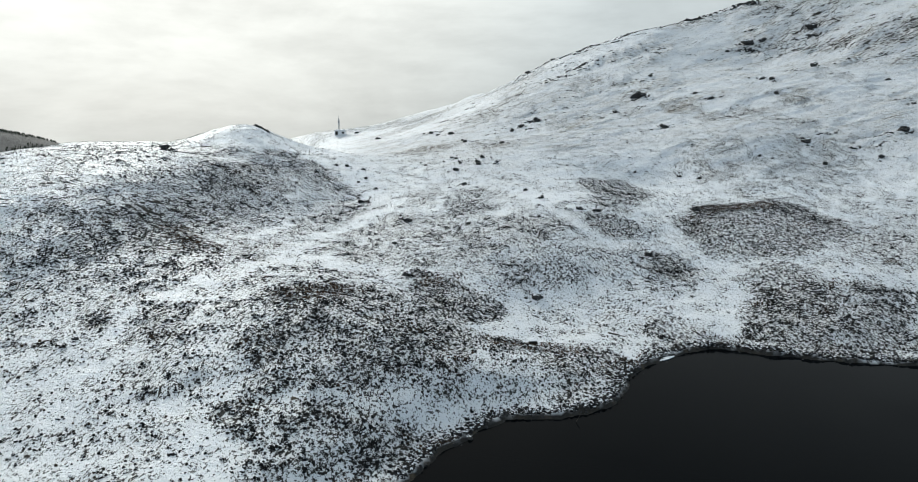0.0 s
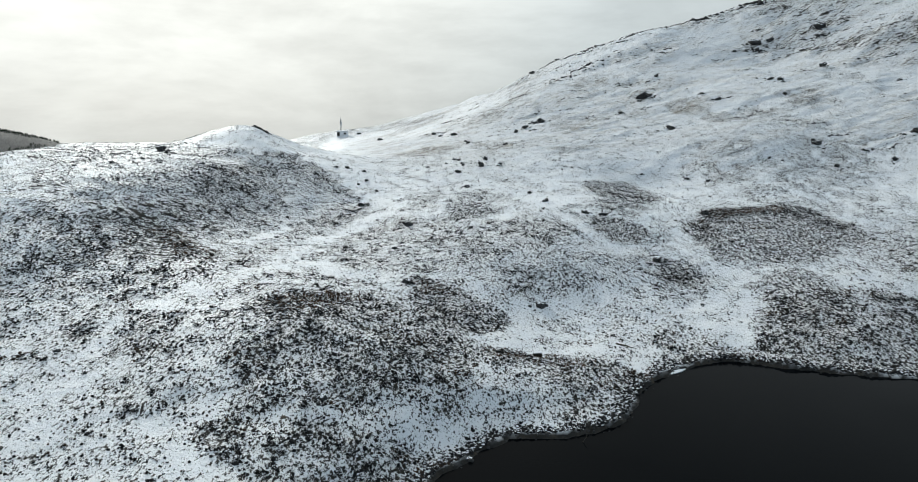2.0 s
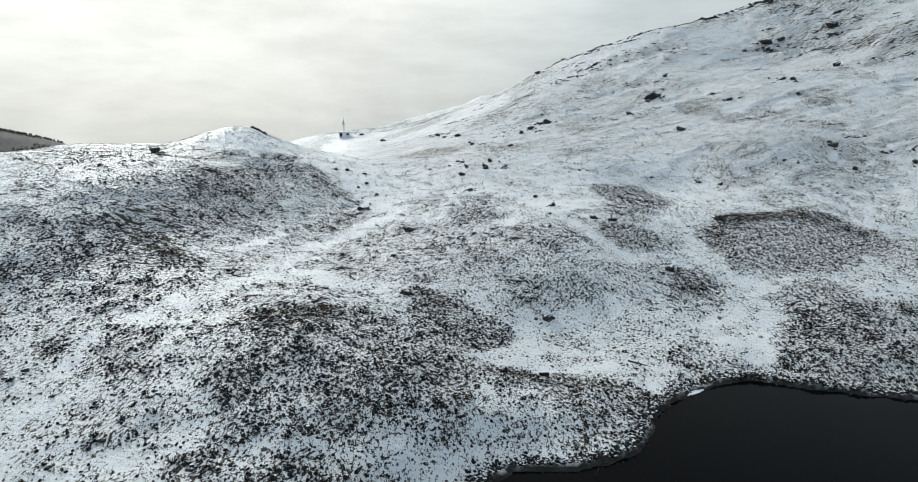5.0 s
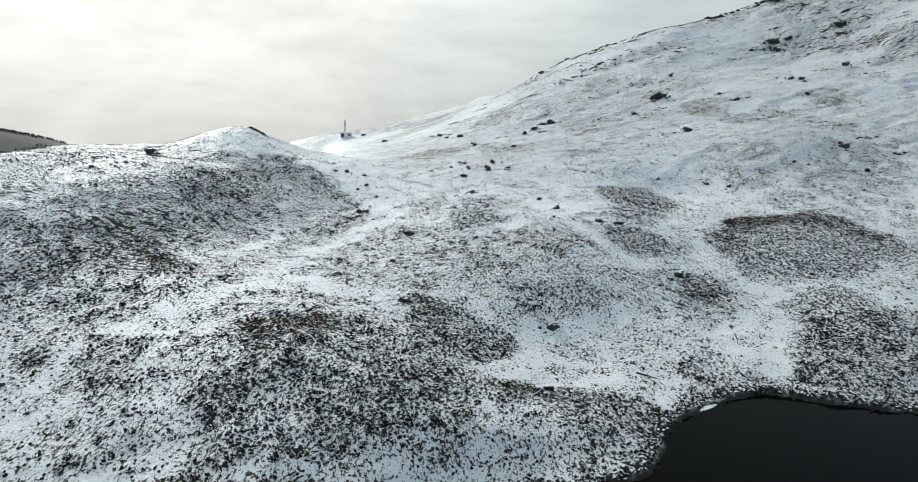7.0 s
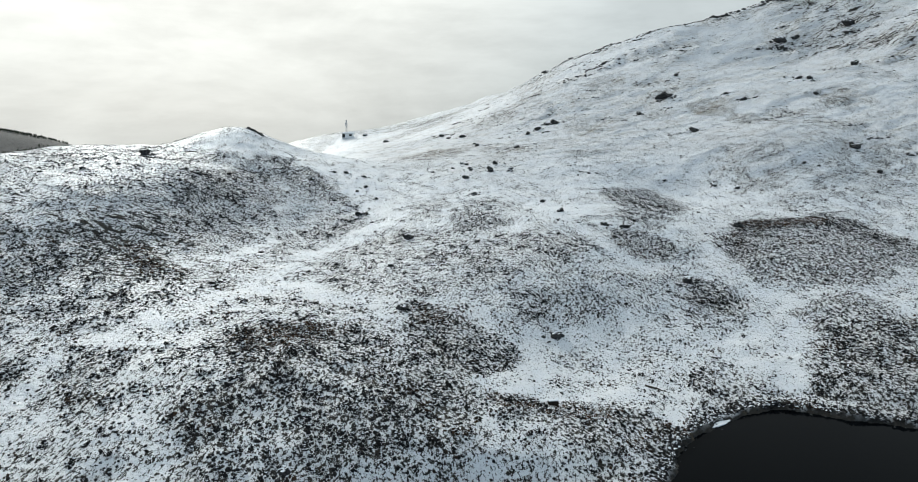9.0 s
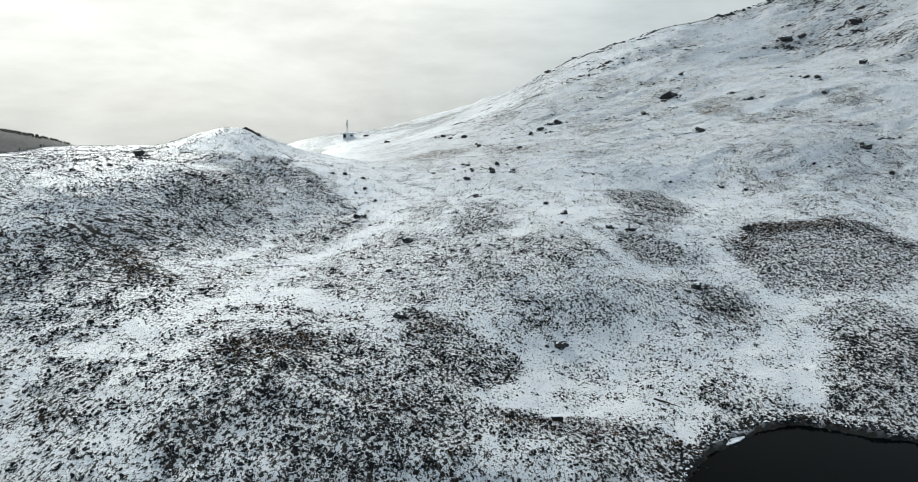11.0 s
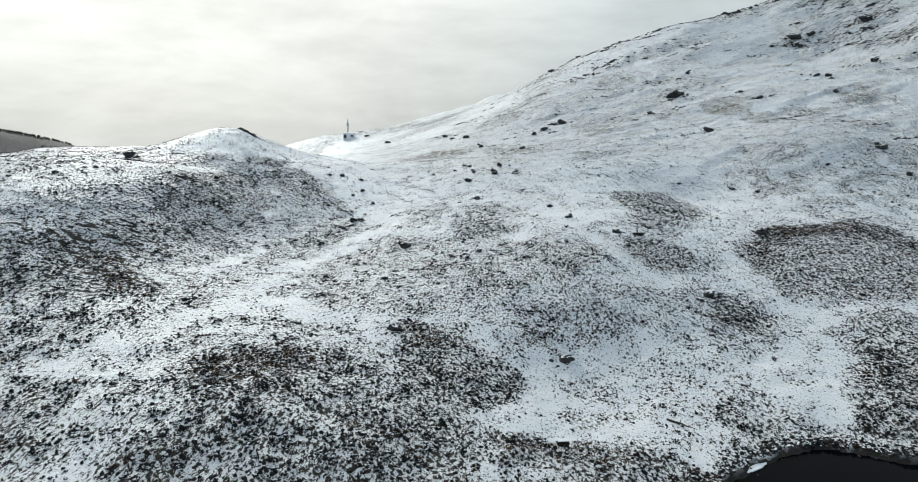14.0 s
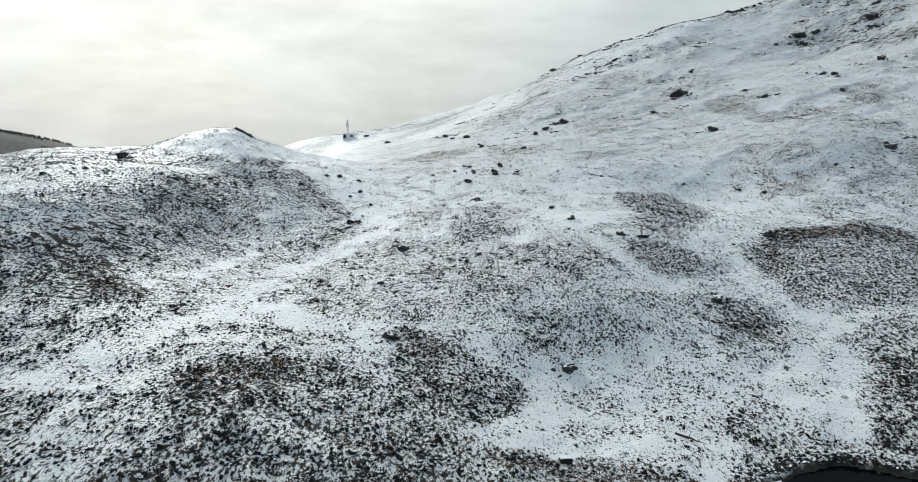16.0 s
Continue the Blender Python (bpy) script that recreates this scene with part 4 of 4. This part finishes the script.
for (ax, ay), (bx, by) in zip(crest, crest[1:]):
    for _ in range(7):
        t = rng.uniform()
        ledges.append((ax + (bx - ax) * t, ay + (by - ay) * t - abs(rng.normal(0, 7)), rng.uniform(1.5, 5), rng.uniform(0.6, 1.6), int(rng.uniform(5, 14)), rng.uniform(0.6, 1.5)))
for _ in range(26):
    ledges.append((rng.uniform(35, 110), rng.uniform(335, 385), rng.uniform(2, 7), rng.uniform(0.5, 1.4), int(rng.uniform(5, 14)), rng.uniform(0.6, 1.3)))
for cx, cy, rx, ry, many, big in ledges:
    for _ in range(many):
        u = rng.normal(0, 0.5)
        xs.append(cx + rx * u)
        ys.append(cy + ry * rng.normal(0, 0.5) - 0.15 * rx * u)
        size.append(1.5 * big * rng.uniform(0.3, 1.0))
stones("broken_rock", xs, ys, size, "dark broken rock on the ledges of the mountain", 0.7)

# rubble lying round the boulders
xs, ys, size = [], [], []
for bx, by, big in BOULDERS_FRONT + BOULDERS_HILL + BOULDERS_COL + BOULDERS_MOUNTAIN:
    for _ in range(int(rng.uniform(4, 10))):
        xs.append(bx + big * rng.normal(0, 0.75))
        ys.append(by + big * rng.normal(-0.1, 0.5))
        size.append(big * rng.uniform(0.12, 0.5))
stones("rubble", xs, ys, size, "small dark stones lying round the boulders", 0.8)


# ---------------------------------------------------------------- hut and mast on the pass
def box(bm, lo, hi, bevel=0.0):
    made = bmesh.ops.create_cube(bm, size=1.0)
    for v in made["verts"]:
        v.co = Vector([lo[k] + (v.co[k] + 0.5) * (hi[k] - lo[k]) for k in range(3)])
    if bevel:
        bmesh.ops.bevel(bm, geom=list({e for v in made["verts"] for e in v.link_edges}), offset=bevel, segments=1, affect="EDGES")
    return bm


def rod(bm, a, b, r0, r1=None, sides=8):
    a, b = Vector(a), Vector(b)
    m = Matrix.Translation((a + b) / 2) @ (b - a).to_track_quat("Z", "Y").to_matrix().to_4x4()
    bmesh.ops.create_cone(bm, cap_ends=True, segments=sides, radius1=r0, radius2=r0 if r1 is None else r1, depth=(b - a).length, matrix=m)
    return bm


hx, hy = -60.5, 357.4
hz = height_at(hx, hy)
hut = empty("hut", pose(hx, hy, hz, 0, 0, 6) @ Matrix.Diagonal((0.88, 0.88, 0.88, 1)), "low pale relay hut with dark openings and a snowy roof", "hut")
body = part("body", box(bmesh.new(), (-3.1, -1.6, -0.6), (3.1, 1.6, 2.3), 0.04), RENDER_WALL, hut)
bm = box(bmesh.new(), (-3.4, -1.9, 2.303), (3.4, 1.9, 2.45), 0.05)
part("roof", bm, ANTENNA_GREY, hut)
bm = bmesh.new()
bmesh.ops.create_grid(bm, x_segments=14, y_segments=8, size=0.5)
for v in bm.verts:
    edge = max(abs(v.co.x), abs(v.co.y)) * 2
    v.co = Vector((v.co.x * 6.7, v.co.y * 3.7, 2.44 + 0.30 * (1 - edge ** 4) + 0.05 * noise.noise(v.co * 9)))
part("snow_cover", bm, SNOW, hut, "layer of snow on the roof")
door = part("door", box(bmesh.new(), (-2.75, -1.66, -0.1), (-1.35, -1.602, 1.95), 0.02), DARK_WOOD, hut, "dark open-looking door")
part("window", box(bmesh.new(), (0.9, -1.66, 0.7), (2.3, -1.602, 1.7), 0.02), DARK_WOOD, hut, "dark window")

mast = empty("mast", pose(hx - 1.2, hy + 3.2, height_at(hx - 1.2, hy + 3.2), 0, 0, 15) @ Matrix.Diagonal((0.95, 0.95, 0.92, 1)), "slim grey lattice radio mast with antennas", "mast")
TALL = 8.6
for k in range(3):
    a = k * 2 * math.pi / 3
    part("leg", rod(bmesh.new(), (0.55 * math.cos(a), 0.55 * math.sin(a), -0.4), (0.22 * math.cos(a), 0.22 * math.sin(a), TALL), 0.08), GALVANISED, mast)
for step in range(9):
    z0, z1 = step * TALL / 9, (step + 1) * TALL / 9
    r0, r1 = 0.55 - 0.33 * z0 / TALL, 0.55 - 0.33 * z1 / TALL
    bm = bmesh.new()
    for k in range(3):
        a, b = k * 2 * math.pi / 3, (k + 1) * 2 * math.pi / 3
        rod(bm, (r0 * math.cos(a), r0 * math.sin(a), z0), (r1 * math.cos(b), r1 * math.sin(b), z1), 0.025, sides=5)
        rod(bm, (r1 * math.cos(a), r1 * math.sin(a), z1), (r1 * math.cos(b), r1 * math.sin(b), z1), 0.025, sides=5)
    part("brace", bm, GALVANISED, mast)
for z, a in ((5.0, -1.9), (6.0, 0.2), (6.4, 2.3), (7.1, -1.2)):
    antenna = part("antenna", rod(bmesh.new(), (0.42 * math.cos(a), 0.42 * math.sin(a), z - 0.75), (0.42 * math.cos(a), 0.42 * math.sin(a), z + 0.75), 0.24, sides=10), ANTENNA_GREY, mast, "pale drum-shaped antenna")
part("aerial", rod(bmesh.new(), (0, 0, TALL - 0.2), (0, 0, TALL + 1.3), 0.05, 0.02), GALVANISED, mast, "thin whip aerial")

store = empty("store_box", pose(hx + 8.4, hy + 0.5, height_at(hx + 8.4, hy + 0.5), 0, 0, -4), "small dark box beside the hut, topped with snow", "box")
part("body", box(bmesh.new(), (-1.1, -0.5, -0.4), (1.1, 0.5, 0.55), 0.03), DARK_WOOD, store)
part("lid", box(bmesh.new(), (-1.15, -0.55, 0.553), (1.15, 0.55, 0.75), 0.05), SNOW, store, "snow lying on the lid")

# ---------------------------------------------------------------- driftwood and peat at the shore
def branch(name, x, y, rz, length, thick, label, twigs=4, lift=0.0, seed=5):
    r = random.Random(seed)
    thing = empty(name, pose(x, y, max(height_at(x, y), 0.0) + 0.02, 0, 0, rz), label, "branch")
    bm, place, way = bmesh.new(), Vector((0, 0, 0)), Vector((1, 0, lift)).normalized()
    for k in range(6):
        step = place + (way + Vector((0, r.uniform(-0.2, 0.2), r.uniform(-0.06, 0.1)))) * length / 6
        rod(bm, place, step, thick * (1 - k / 7), thick * (1 - (k + 1) / 7), 7)
        place = step
    part("stem", bm, DEAD_WOOD, thing)
    for k in range(twigs):
        s = r.uniform(0.3, 0.9) * length
        bm = rod(bmesh.new(), way * s, way * s + Vector((r.uniform(-0.1, 0.3), r.choice((-1, 1)) * r.uniform(0.1, 0.3), r.uniform(0.05, 0.35))) * length * 0.6, thick * 0.35, thick * 0.12, 5)
        part("twig", bm, DEAD_WOOD, thing)
    return thing


branch("driftwood", 20.2, 89.6, -52, 3.2, 0.14, "dark fallen branch lying half under snow", 2)
branch("dead_branch", 11.6, 64.0, 20, 0.9, 0.035, "thin dead twig standing out of dark water", 5, 1.6, 8)
branch("dead_branch", -2.4, 56.0, 120, 0.8, 0.03, "thin dead twig standing out of dark water", 3, 2.0, 9)

block = empty("peat_block", pose(9.2, 81.8, height_at(9.2, 81.8), 0, 0, 8), "dark upright peat block with a snow top", "peat block")
bm = box(bmesh.new(), (-0.5, -0.3, -0.3), (0.5, 0.3, 0.42), 0.08)
part("body", bm, PEAT, block)
part("snow_cap", box(bmesh.new(), (-0.51, -0.29, 0.423), (0.51, 0.31, 0.52), 0.05), SNOW, block, "slab of snow on top")

# a shelf of snow-covered ice along the bank
shelf = empty("ice_shelf", pose(25.3, 81.8, 0.02, 0, 0, 36), "thin white shelf of snow-covered ice along the dark bank", "ice")
bm, ring = bmesh.new(), []
for k in range(28):
    a = 2 * math.pi * k / 28
    wide = 0.42 * (1 + 0.25 * noise.noise(Vector((3 * math.cos(a), 3 * math.sin(a), 5))))
    ring.append(bm.verts.new((2.4 * math.cos(a) * (1 + 0.08 * noise.noise(Vector((k * 0.7, 2, 0)))), wide * math.sin(a) + 0.05 * math.cos(3 * a), 0)))
top = bmesh.ops.extrude_face_region(bm, geom=[bm.faces.new(ring)])
for v in top["geom"]:
    if isinstance(v, bmesh.types.BMVert):
        v.co.z += 0.09
        v.co.xy *= 0.96
bmesh.ops.recalc_face_normals(bm, faces=bm.faces[:])
part("slab", bm, SNOW, shelf)

# ---------------------------------------------------------------- far wood beyond the moor
count = 9000
tx, ty = rng.uniform(-800, -380, count), rng.uniform(700, 900, count)
stand = fbm(tx / 90, ty / 60, 111)
keep = (stand > -0.12) & (growth(tx, ty) > 0.35)
tx, ty = tx[keep], ty[keep]
count, sides = len(tx), 6
tz, tall = heights(tx, ty)[0], rng.uniform(1.4, 3.2, count)
verts, faces = [], []
for tier in range(3):
    ang = np.arange(sides) * 2 * np.pi / sides + rng.uniform(0, 6, (count, 1))
    rad = rng.uniform(0.7, 1.25, (count, sides)) * (tall * (0.24 - 0.06 * tier))[:, None]
    low_z = (tz + tall * (0.08 + 0.28 * tier))[:, None] + rng.uniform(-0.4, 0.4, (count, sides))
    ring = np.stack([tx[:, None] + np.cos(ang) * rad, ty[:, None] + np.sin(ang) * rad, low_z], -1)
    top = np.stack([tx, ty, tz + tall * (0.5 + 0.25 * tier)], -1)[:, None]
    verts.append(np.concatenate([ring, top], 1).reshape(-1, 3))
    base = tier * count * (sides + 1) + np.arange(count)[:, None] * (sides + 1)
    k = np.arange(sides)
    faces.append(np.stack([base + k, base + (k + 1) % sides, np.repeat(base + sides, sides, 1)], -1).reshape(-1, 3))
tagged(mesh_object("far_wood", np.concatenate(verts), np.concatenate(faces), CONIFER), "dark conifer plantation on a far snowy hill", "wood", kind="stuff")
